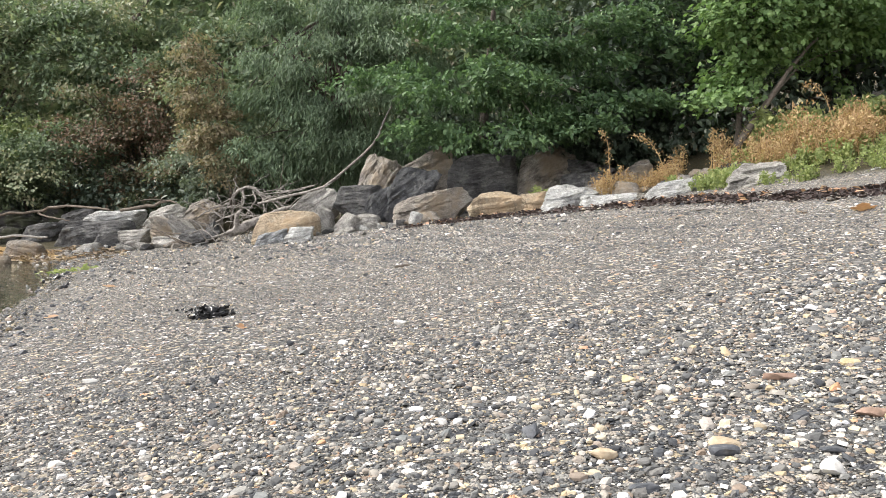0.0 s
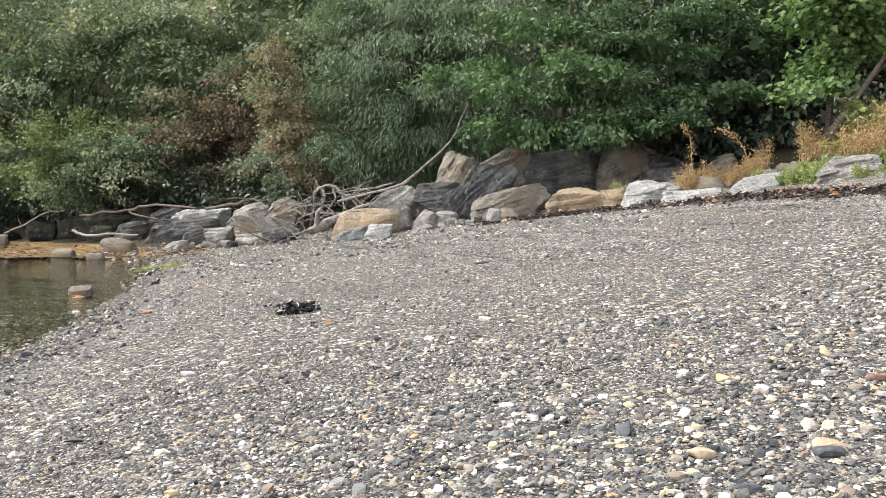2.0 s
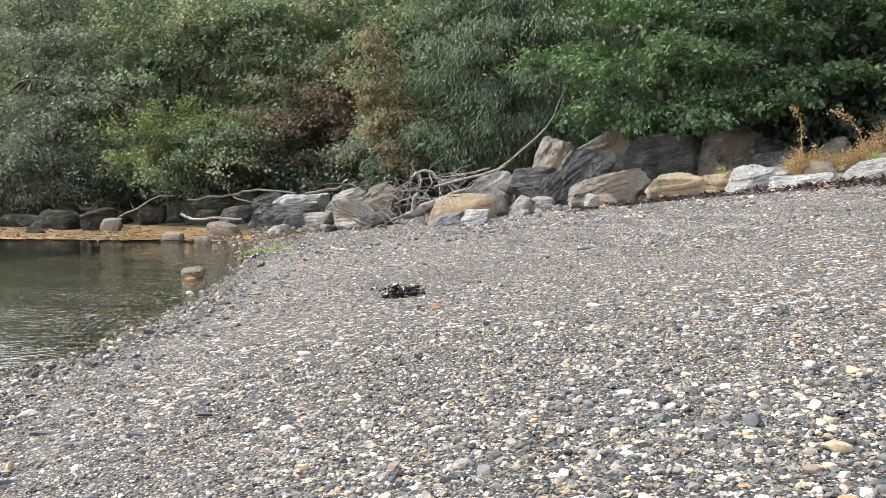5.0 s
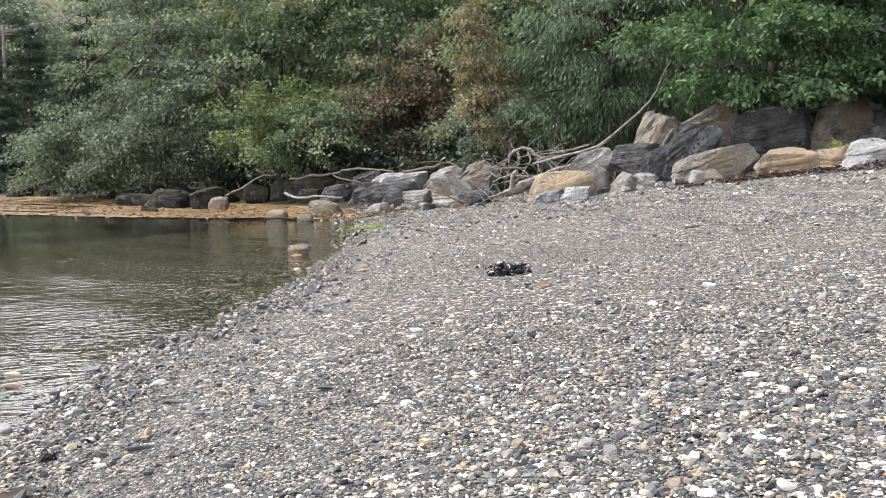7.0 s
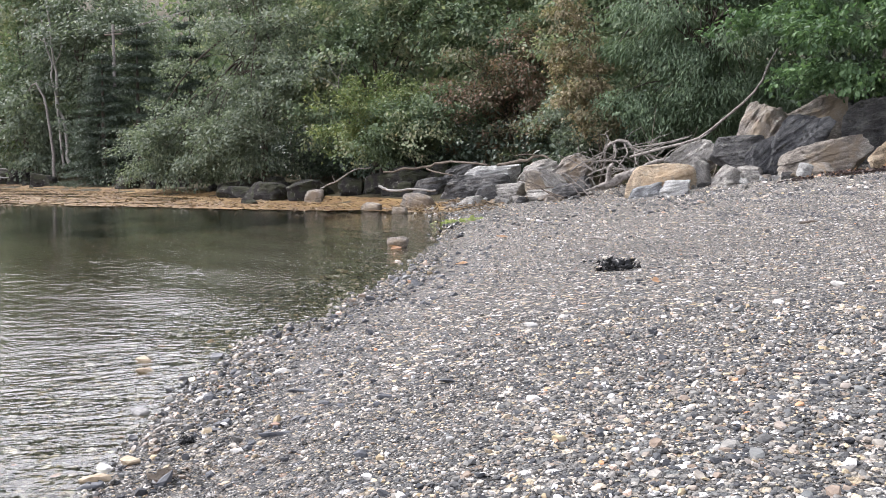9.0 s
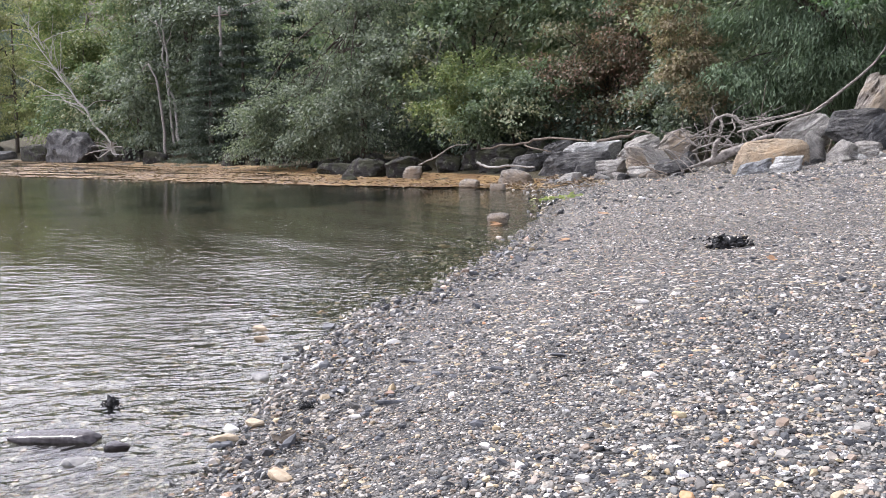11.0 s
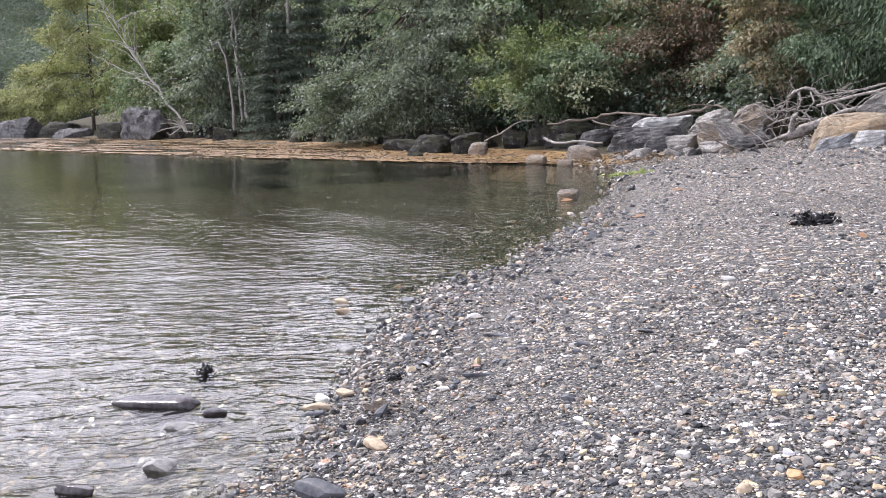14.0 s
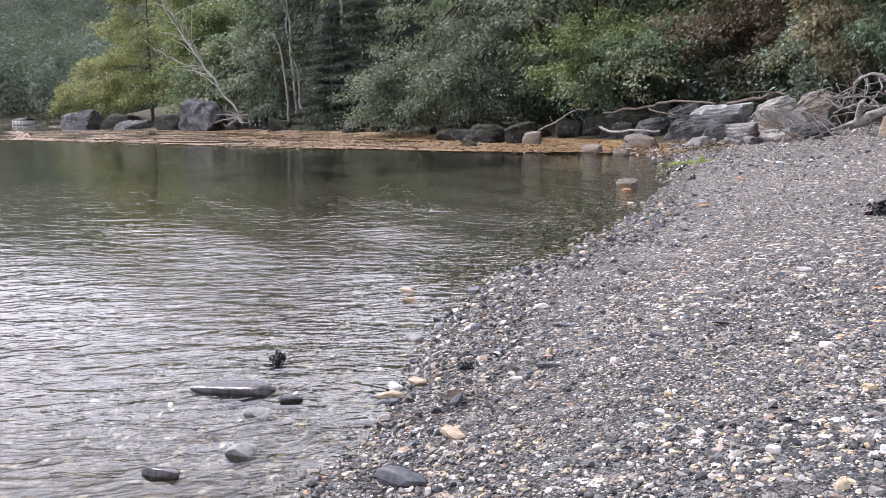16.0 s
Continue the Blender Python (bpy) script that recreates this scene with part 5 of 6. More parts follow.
prof = [(-1.5, 0.86), (0, 1.35), (1.5, 0.86), (1.5, 0.94), (0, 1.43), (-1.5, 0.94)]
ends = [[bm.verts.new((x, yy, zz)) for yy, zz in prof] for x in (-2.5, 2.5)]
for k in range(6):
    bm.faces.new((ends[0][k], ends[0][(k + 1) % 6], ends[1][(k + 1) % 6], ends[1][k]))
bm.faces.new(ends[0][::-1]), bm.faces.new(ends[1])
part("roof", bm, SCHIST_DARK, hut)
for x in (-1.4, 0.2, 1.6):
    bm = bmesh.new()
    bmesh.ops.create_cube(bm, size=1.0, matrix=Matrix.LocRotScale((x, -1.31, 0.48), None, (0.6, 0.06, 0.42)))
    part("window", bm, SCHIST_DARK, hut)

# small broken stones between the boulders
bits = [block_mesh("stone", (1.0, 0.75, 0.5), 700 + k, 0.15 * k - 0.5, 8 * k - 28, 12, detail=3, layer=0.16) for k in range(8)]
for k, me in enumerate(bits):
    me.materials.append((SCHIST, SCHIST_DARK, SCHIST_BROWN, PALE)[k % 4])
g = np.random.default_rng(77)
for k in range(140):
    if k >= 110:
        x = g.uniform(1.6, 4.4)
        y = np.interp(x, [1.6, 3.0, 4.4], [13.4, 12.4, 11.6]) + 1.1 * g.uniform()
    elif k < 50:
        x = g.uniform(-3.4, 0.6)
        y = np.interp(x, [-3.4, -1.6, 0.6], [14.5, 13.75, 13.0]) + 0.25 * abs(g.normal())
    else:
        x = g.uniform(-8.8, -4.4)
        y = np.interp(x, [-8.8, -6.5, -4.4], [17.0, 16.6, 15.7]) + 1.0 * abs(g.normal())
    s = float(np.exp(g.normal() * 0.35) * (0.21 if k < 110 else 0.34))
    ob = tagged(new("stone", bits[int(g.integers(0, 8))]), "broken angular stone lying between boulders", "stone", "broken stones at the boulders")
    ob.matrix_world = pose(x, y, lie(x, y) + 0.12 * s, g.uniform(-15, 15), g.uniform(-25, 15), g.uniform(0, 360)) @ Matrix.Scale(s, 4)

# ---- weed, wrack and plants ----
def litter(name, label, category, x, y, up, size, shape, material, stand=0.25, seed=1):
    """Flat lying fronds or leaves strewn over the ground or on the water."""
    g = np.random.default_rng(seed)
    n = len(x)
    z = np.maximum(height(x, y), 0.004) + up * g.uniform(0.1, 1.0, n) ** 1.5
    at = np.stack([x, y, z], -1)
    along = np.stack([g.normal(size=n), g.normal(size=n), stand * g.normal(size=n)], -1)
    facing = np.array((0, 0, 1.0)) + 0.6 * g.normal(size=(n, 3))
    ob = piece(name, leaf_mesh(name, at, along, facing, size * g.uniform(0.5, 1.4, n), shape), material)
    return tagged(ob, label, category, "", "stuff")


g = np.random.default_rng(71)
n = 90000
x, y = -62 + 54.5 * g.uniform(0, 1, n) ** 0.62, g.uniform(13.5, 42, n)
d = shore_distance(x, y)
front = np.interp(x, [-62, -50, -35, -20, -14.4, -11, -9.2, -7.8], [27, 22, 15.2, 14.7, 15.2, 15.9, 16.4, 16.0])
patchy = np.array([noise.noise(Vector((a * 0.35, b * 0.9, 0))) for a, b in zip(x, y)])
keep = (y > front - 0.15 + 1.0 * patchy) & (d < 0.9) & ((patchy > np.interp(x, [-40, -20, -12], [0.12, -0.12, -0.5])) | (d > -1.6) | (y < front + 0.9))
thin = keep & (g.uniform(size=n) < 0.4)
litter("rockweed", "golden brown rockweed floating along the shore", "seaweed", x[thin], y[thin], 0.03, 0.13, "narrow", ROCKWEED, 0.08, 72)
mx, my = np.arange(-62, -7.2, 0.15), np.arange(13.5, 42, 0.10)
MX, MY = np.meshgrid(mx, my, indexing="ij")
MD = shore_distance(MX, MY)
MF = np.interp(MX, [-62, -50, -35, -20, -14.4, -11, -9.2, -7.8], [27, 22, 15.2, 14.7, 15.2, 15.9, 16.4, 16.0])
MP = np.array([noise.noise(Vector((a * 0.35, b * 0.9, 0))) + 0.5 * noise.noise(Vector((a * 1.9, b * 3.4, 4))) for a, b in zip(MX.ravel(), MY.ravel())]).reshape(MX.shape)
hold = (MY > MF + 1.1 * MP) & (MD < 1.0) & ((MP > np.interp(MX, [-40, -20, -12], [0.12, -0.12, -0.5])) | (MD > -1.6) | (MY < MF + 0.8))
MZ = np.maximum(height(MX, MY), 0) + 0.012 + 0.012 * np.abs(MP)
ii, jj = np.meshgrid(np.arange(len(mx) - 1), np.arange(len(my) - 1), indexing="ij")
c0 = ii * len(my) + jj
quads = np.stack([c0, c0 + len(my), c0 + len(my) + 1, c0 + 1], -1)[hold[:-1, :-1]]
tagged(piece("rockweed_mat", mesh_from("rockweed_mat", np.stack([MX, MY, MZ], -1).reshape(-1, 3), quads), MAT), "matted golden brown rockweed afloat by the shore", "seaweed", "", "stuff")
x, y = g.uniform(-10, -6.2, 3000), g.uniform(15, 18.5, 3000)
d = shore_distance(x, y)
keep = (d > -0.2) & (d < 1.3) & (np.sin(3 * x) * np.cos(2.4 * y) > -0.1)
litter("rockweed", "rusty rockweed on stones at the waterline", "seaweed", x[keep], y[keep], 0.10, 0.13, "narrow", ROCKWEED, 0.25, 73)

line = smooth_line([(4.7, 6.2), (3.85, 7.5), (3.4, 8.5), (3.05, 9.8), (2.3, 10.9), (1.5, 12.2), (0.6, 12.75), (-0.2, 12.9)], 400)
k = g.integers(0, 400, 13000)
off = g.normal(size=(13000, 2)) * 0.13 + np.where(g.uniform(size=(13000, 1)) < 0.3, (-0.35, -0.3), (0, 0))
p = line[k] + off
keep = np.array([noise.noise(Vector((a * 2.2, b * 2.2, 3))) for a, b in p]) * 1.6 + g.uniform(size=13000) > 0.45
litter("seaweed_wrack", "dry dark red seaweed along the high water line", "seaweed", p[keep, 0], p[keep, 1], 0.04, 0.052, "diamond", WRACK, 0.25, 74)
k = g.integers(0, 400, 190)
p = line[k] + g.normal(size=(190, 2)) * 0.25
litter("leaf_litter", "orange leaf scraps in the wrack line", "leaves", p[:, 0], p[:, 1], 0.05, 0.08, "diamond", ORANGE_LEAF, 0.4, 75)


x, y = g.normal(size=150) * 0.2 - 5.95, g.normal(size=150) * 0.16 + 13.2
litter("green_algae", "pale green algae slime on stones", "algae", x, y, 0.03, 0.09, "diamond", HERB, 0.1, 76)
for x, y, a in ((2.42, 8.05, 20), (2.5, 7.75, 160), (2.2, 9.3, 70), (-0.4, 6.6, 15), (-1.9, 6.9, 170), (3.2, 7.0, 40)):
    z = lie(x, y) + 0.012
    c, s2 = math.cos(radians(a)), math.sin(radians(a))
    wood("driftwood_stick", "short dark stick lying on the gravel", [([(x, y, z), (x + 0.09 * c, y + 0.09 * s2, z + 0.012), (x + 0.19 * c, y + 0.19 * s2, z + 0.004)], [0.018, 0.02, 0.01], "stem")], DRIFT_BROWN if a < 100 else DRIFT, sides=6)


def seaweed_clump(label, at, size, seed):
    r = random.Random(seed)
    z = max(lie(*at), -0.02)
    ob = tagged(new("seaweed_clump"), label, "seaweed")
    ob.location = (at[0], at[1], z)
    bm = bmesh.new()
    bmesh.ops.create_icosphere(bm, subdivisions=4, radius=1.0)
    for v in bm.verts:
        n = noise.noise(v.co * 2.2 + Vector((seed, 0, 0))) * 0.5 + noise.noise(v.co * 6 + Vector((0, seed, 0))) * 0.3
        v.co *= 0.75 + n
        v.co = Vector((v.co.x * size[0] / 2, v.co.y * size[1] / 2, max(v.co.z, -0.2) * size[2] * 0.8))
    part("mass", bm, BLACKWEED, ob)
    g = np.random.default_rng(seed)
    n = 260
    at3 = g.normal(size=(n, 3)) * (size[0] * 0.23, size[1] * 0.23, size[2] * 0.14) + (0, 0, size[2] * 0.35)
    at3[:, 2] = np.abs(at3[:, 2])
    fr = piece("frond_tuft", leaf_mesh("frond_tuft", at3, g.normal(size=(n, 3)) * (1, 1, 0.5), g.normal(size=(n, 3)) + (0, 0, 0.6), size[0] * g.uniform(0.06, 0.16, n), "diamond"), BLACKWEED, ob)
    tagged(fr, kind="stuff")
    return ob


seaweed_clump("wet black seaweed clump on the gravel", (-1.35, 4.80), (0.26, 0.15, 0.085), 5)
seaweed_clump("small black weed tuft in the shallows", (-2.50, 1.505), (0.085, 0.06, 0.065), 9)
seaweed_clump("small dark weed scrap at the waterline", (-1.93, 1.77), (0.055, 0.04, 0.03), 12)


def fallen_leaf(label, at, size, seed, material=ORANGE_LEAF):
    r = random.Random(seed)
    base, tri = LEAF_SHAPES["palm"]
    bm = bmesh.new()
    vs = [bm.verts.new((x * size, (yy - 0.5) * size, size * (0.18 * (x * x) + 0.12 * (yy - 0.5) ** 2 + 0.05 * r.random()))) for x, yy, _ in base]
    for f in tri:
        bm.faces.new([vs[i] for i in f])
    bmesh.ops.solidify(bm, geom=bm.faces[:], thickness=0.0012)
    me = bpy.data.meshes.new("fallen_leaf")
    bm.to_mesh(me)
    bm.free()
    ob = piece("fallen_leaf", me, material)
    ob.matrix_world = pose(at[0], at[1], max(lie(*at), 0) + 0.012, r.uniform(-15, 25), r.uniform(-15, 15), r.uniform(0, 360))
    return tagged(ob, label, "leaf", "fallen leaves on the beach")


for at, size, seed in (((-3.45, 8.54), 0.14, 1), ((-2.96, 6.23), 0.10, 2), ((2.73, 6.38), 0.075, 3), ((2.13, 7.71), 0.11, 4), ((1.81, 8.68), 0.11, 5), ((2.97, 5.93), 0.16, 6), ((2.9, 5.85), 0.12, 7),
                       ((3.3, 9.2), 0.14, 8), ((3.5, 9.1), 0.12, 9), ((-1.0, 4.09), 0.05, 10), ((-4.55, 8.1), 0.14, 11), ((-4.5, 8.0), 0.12, 13)):
    fallen_leaf("orange fallen maple leaf on gravel", at, size, seed)
fallen_leaf("curled brown leaf at the waterline", (-1.77, 1.50), 0.085, 21, DRIFT_BROWN)


def weed_plant(label, seed, tall, straw=True):
    """A clump of stalks with small leaves or seed heads."""
    g = np.random.default_rng(seed)
    ob = tagged(new("weed_plant"), label, "plant", "weeds on the bank")
    stalks, at, along = [], [], []
    for k in range(12):
        b = np.array((*(g.normal(size=2) * 0.07), 0.0))
        top = b + np.array((*(g.normal(size=2) * 0.22 * tall), tall * g.uniform(0.5, 1.0)))
        pts = smooth_line([b, (b + top) / 2 + (0, 0, 0.06), top], 6)
        stalks.append(tube(pts, [0.005, 0.0025], 4))
        u = g.uniform(0.25 if straw else 0.05, 1.0, 44)[:, None]
        at.append(b * (1 - u) + top * u + g.normal(size=(44, 3)) * (0.035 if straw else 0.02))
    v, q = joined(stalks)
    tagged(piece("stalk_tuft", mesh_from("stalk_tuft", v, q), STRAW if straw else HERB, ob), kind="stuff")
    at = np.vstack(at)
    dirs = g.normal(size=at.shape) + (0, 0, 0.5)
    lv = piece("seed_spray", leaf_mesh("seed_spray", at, dirs, g.normal(size=at.shape) + (0, 0, 0.8), g.uniform(0.02, 0.046, len(at)) * (1 if straw else 1.2), "diamond"), STRAW if straw else HERB, ob)
    tagged(lv, kind="stuff")
    return ob


dry = [weed_plant("dry orange-brown weed with seed heads", 31 + k, 0.34 + 0.12 * k) for k in range(3)]
herb = [weed_plant("low fresh green weed", 41 + k, 0.22 + 0.07 * k, False) for k in range(2)]
g = np.random.default_rng(17)
used = set()


def plant(kinds, x, y, scale):
    k = int(g.integers(0, len(kinds)))
    m = pose(x, y, lie(x, y) - 0.01, 0, 0, g.uniform(0, 360)) @ Matrix.Scale(scale, 4)
    if id(kinds[k]) not in used:
        used.add(id(kinds[k]))
        kinds[k].matrix_world = m
    else:
        c = copy_thing(kinds[k], m)
        c.matrix_basis = m


for k in range(74):
    u = g.uniform()
    x = 3.2 + 5.6 * u ** 0.9
    y = np.interp(x, [3, 4.4, 6, 9], [12.6, 11.3, 10.2, 8.5]) + g.uniform(0.0, 2.2)
    plant(dry, x, y, g.uniform(0.7, 1.15))
for x, y in ((2.55, 12.75), (2.7, 12.7), (2.45, 12.8), (2.35, 12.6), (3.0, 12.5), (3.2, 12.7), (3.4, 12.9), (2.9, 12.9)):
    plant(dry, x, y, 0.85)
for k in range(24):
    x = g.uniform(3.4, 8.0)
    y = np.interp(x, [3, 4.4, 6, 9], [11.3, 10.4, 9.1, 7.4]) + g.uniform(-0.2, 0.8)
    plant(herb, x, y, g.uniform(0.7, 1.2))
for k in range(26):
    x = g.uniform(4.8, 8.5)
    plant(herb, x, np.interp(x, [4.8, 9], [13.3, 11.5]) + g.uniform(-0.2, 0.8), g.uniform(1.6, 2.6))
for k in range(16):
    x = g.uniform(3.1, 5.6)
    y = np.interp(x, [3.1, 4.2, 5.6], [11.3, 9.2, 7.9]) + g.uniform(0.0, 1.0)
    plant(herb, x, y, g.uniform(0.6, 1.1))
for k in range(46):
    x = g.uniform(4.0, 9.0)
    y = np.interp(x, [4, 6, 9], [10.4, 9.0, 7.0]) + g.uniform(0.0, 2.4)
    plant(herb if k % 3 == 0 else dry, x, y, g.uniform(0.8, 1.5))
for x, y in ((1.55, 13.3), (1.65, 13.25), (1.48, 13.35), (1.6, 13.4)):
    plant(herb, x, y, 1.3)
for x, y in ((-0.55, 14.9), (-0.4, 14.95), (-0.3, 15.0), (-0.65, 15.0)):
    plant(dry, x, y, 0.5)

# ---- pebbles ----
def pebble_field(x, y, length, seed, sides=4):
    """Many half-sunk stones as one mesh: a cap, an upper and a lower ring each."""
    g = np.random.default_rng(seed)
    n = len(x)
    z = height(x, y)
    a = np.arange(sides) * 2 * np.pi / sides
    wide, thick, turn = length * g.uniform(0.5, 0.95, n), length * g.uniform(0.28, 0.60, n), g.uniform(0, 2 * np.pi, n)
    ring1 = np.stack([0.37 * np.cos(a), 0.37 * np.sin(a), np.full(sides, 0.38)], -1)
    ring2 = np.stack([0.5 * np.cos(a + 0.6), 0.5 * np.sin(a + 0.6), np.full(sides, -0.2)], -1)
    base = np.vstack([[(0, 0, 0.46)], ring1, ring2])
    v = base[None] * (1 + 0.2 * g.normal(size=(n, 2 * sides + 1, 1)).clip(-1.5, 1.5))
    v = v * np.stack([length, wide, thick], -1)[:, None]
    tx, ty = g.normal(size=n) * 0.22, g.normal(size=n) * 0.22
    v[..., 2] += v[..., 0] * tx[:, None] + v[..., 1] * ty[:, None]
    c, s = np.cos(turn)[:, None], np.sin(turn)[:, None]
    out = np.stack([v[..., 0] * c - v[..., 1] * s + x[:, None], v[..., 0] * s + v[..., 1] * c + y[:, None], v[..., 2] + (z + thick * 0.16)[:, None]], -1)
    k = np.arange(sides)
    top = np.stack([np.zeros(sides, int), 1 + k, 1 + (k + 1) % sides], -1)
    mid = np.vstack([np.stack([1 + k, 1 + sides + k, 1 + (k + 1) % sides], -1), np.stack([1 + (k + 1) % sides, 1 + sides + k, 1 + sides + (k + 1) % sides], -1)])
    tri = np.vstack([top, mid])
    return mesh_from("pebbles", out.reshape(-1, 3), (tri[None] + (np.arange(n) * (2 * sides + 1))[:, None, None]).reshape(-1, 3), False)


def scatter(n, x0, x1, y0, y1, keep, seed):
    g = np.random.default_rng(seed)
    x, y = g.uniform(x0, x1, n), g.uniform(y0, y1, n)
    k = keep(x, y, shore_distance(x, y), g.uniform(size=n))
    return x[k], y[k]


def in_view(x, y):
    return (np.abs(np.arctan2(x + 0.2, y + 0.3) + 0.34) < 0.90)


def beds(x, y):
    """Bands of coarser and finer stones along the slope."""
    return 0.5 + 0.5 * np.sin(2.2 * x + 0.9 * y + 1.3 * np.sin(1.1 * y - 0.7 * x))


x, y = scatter(72000, -3.0, 1.8, 0.85, 3.3, lambda x, y, d, u: in_view(x, y) & (d > -1.2) & (u < 1.1 - 0.12 * y), 21)
g = np.random.default_rng(22)
size = np.exp(g.normal(size=len(x)) * (0.44 + 0.10 * np.clip(x + 0.3, 0, 1))) * (0.0078 + 0.003 * beds(x, y) + 0.0012 * np.clip(x + 0.3, 0, 1) + 0.002 * (shore_distance(x, y) < 0.3))
tagged(piece("pebbles", pebble_field(x, y, size.clip(0.005, 0.045), 23, 5), PEBBLE), "small rounded grey, white and brown beach pebbles", "pebbles", "", "stuff")
x, y = scatter(22000, -4.4, 3.2, 3.3, 5.6, lambda x, y, d, u: in_view(x, y) & (d > -1.2) & (d < 7.4), 27)
size = np.exp(g.normal(size=len(x)) * 0.42) * (0.0082 + 0.003 * beds(x, y) + 0.008 * (shore_distance(x, y) < 0.4))
tagged(piece("pebbles", pebble_field(x, y, size.clip(0.007, 0.05), 29), PEBBLE), "small grey and white pebbles across the beach", "pebbles", "", "stuff")
x, y = scatter(25000, -5.6, 5.0, 5.5, 9.5, lambda x, y, d, u: in_view(x, y) & (d > -1.0) & (d < 7.4) & (u < np.interp(d, [2.5, 4.5], [1, 0.75])), 31)
size = np.exp(g.normal(size=len(x)) * 0.5) * 0.0112
tagged(piece("pebbles", pebble_field(x, y, size.clip(0.01, 0.06), 33), PEBBLE), "small grey and white pebbles farther up the beach", "pebbles", "", "stuff")
x, y = scatter(2600, -9.6, -2.6, 5.0, 18.0, lambda x, y, d, u: (d > -0.7) & (d < 0.9) & (u < 0.2 + 0.5 * (np.abs(d) < 0.35)), 51)
size = np.exp(g.normal(size=len(x)) * 0.4) * np.interp(y, [5, 12, 18], [0.03, 0.055, 0.10])
tagged(piece("cobbles", pebble_field(x, y, size.clip(0.03, 0.24), 53), PEBBLE), "wet cobbles scattered along the waterline", "stones", "", "stuff")
x, y = scatter(15000, -9.0, 5.0, 9.3, 18.5, lambda x, y, d, u: (d > -0.6) & (d < 7.4), 41)
size = np.exp(g.normal(size=len(x)) * 0.45) * 0.03
tagged(piece("pebbles", pebble_field(x, y, size.clip(0.015, 0.11), 43), PEBBLE), "scattered pebbles and shingle near the boulders", "pebbles", "", "stuff")


# streaks of pale shell and quartz grit left by the falling tide
g = np.random.default_rng(91)
n = 4600
y = g.uniform(6.2, 13.2, n)
level = np.array([3.5, 3.75, 4.15, 4.6, 5.6, 6.1])[g.integers(0, 6, n)] + 0.05 * g.normal(size=n) + 0.12 * np.sin(1.7 * y)
x = np.interp(y, SHORE[100:400, 1], SHORE[100:400, 0]) + level * 1.1
keep = (np.sin(2.3 * y + 3 * level) + g.uniform(-0.8, 0.8, n) > 0) & (x < 4)
streak = pebble_field(x[keep], y[keep], np.exp(g.normal(size=keep.sum()) * 0.35) * 0.0125, 92)


# single stones that stand out
def tinted(name, a, b, rough=0.6):
    n = Nodes(name)
    vec = n.coords("Object")
    col = n.mix(n.ramp(n.noise(vec, 60.0, 5.0), [(0.35, (0, 0, 0)), (0.65, (1, 1, 1))]), a, b)
    return n.solid(col, rough, n.bump(n.noise(vec, 150.0, 4.0), 0.4, 0.003), 0.35)


STONE = {"white": tinted("white quartz", (0.44, 0.43, 0.40), (0.62, 0.61, 0.58)), "slate": tinted("blue black slate", (0.045, 0.05, 0.058), (0.10, 0.105, 0.115), 0.5),
         "tan": tinted("tan pebble", (0.30, 0.23, 0.15), (0.46, 0.38, 0.27)), "orange": tinted("orange pebble", (0.36, 0.20, 0.09), (0.50, 0.33, 0.18)),
         "brick": tinted("brick red stone", (0.20, 0.135, 0.10), (0.30, 0.20, 0.15)), "yellow": tinted("yellow pebble", (0.36, 0.29, 0.16), (0.50, 0.43, 0.28)),
         "grey": tinted("grey stone", (0.14, 0.14, 0.14), (0.27, 0.265, 0.25)), "wet": tinted("wet dark stone", (0.03, 0.028, 0.03), (0.08, 0.072, 0.075), 0.15)}
tagged(piece("shell_grit", streak, tinted("pale grit", (0.30, 0.29, 0.27), (0.56, 0.54, 0.50))), "streaks of pale shell and quartz grit on gravel", "pebbles", "", "stuff")
# stones that stand out of the film of water along the edge
x, y = scatter(5200, -4.6, -0.9, 0.9, 7.0, lambda x, y, d, u: (d > -0.7) & (d < 0.2) & (u < 0.6), 98)
size = np.exp(np.random.default_rng(99).normal(size=len(x)) * 0.45) * (0.017 + 0.0035 * y)
tagged(piece("cobbles", pebble_field(x, y, size.clip(0.012, 0.09), 100), PEBBLE), "wet grey and tan stones standing out of shallow water", "stones", "", "stuff")
# thin dark slate chips that the swash leaves along the water's edge
x, y = scatter(2600, -4.2, -0.9, 1.2, 7.5, lambda x, y, d, u: (d > 0.02) & (d < 0.75) & (u < 0.5), 95)
chips = pebble_field(x, y, np.exp(np.random.default_rng(96).normal(size=len(x)) * 0.4) * (0.020 + 0.003 * y), 97)
tagged(piece("slate_chips", chips, STONE["slate"]), "thin dark slate chips along the water's edge", "stones", "", "stuff")
# and dark lines of slate grit between them
g = np.random.default_rng(191)
y = g.uniform(5.6, 13.0, 4200)
level = np.array([2.9, 3.3, 3.62, 3.95, 4.4, 5.1, 5.9])[g.integers(0, 7, 4200)] + 0.05 * g.normal(size=4200) + 0.12 * np.sin(1.5 * y)
x = np.interp(y, SHORE[100:400, 1], SHORE[100:400, 0]) + level * 1.1
keep = (np.sin(1.9 * y + 4 * level) + g.uniform(-0.8, 0.8, 4200) > 0.1) & (x < 4)
lines = pebble_field(x[keep], y[keep], np.exp(g.normal(size=keep.sum()) * 0.35) * 0.019, 192)
tagged(piece("slate_grit", lines, STONE["slate"]), "thin lines of dark slate grit on gravel", "pebbles", "", "stuff")
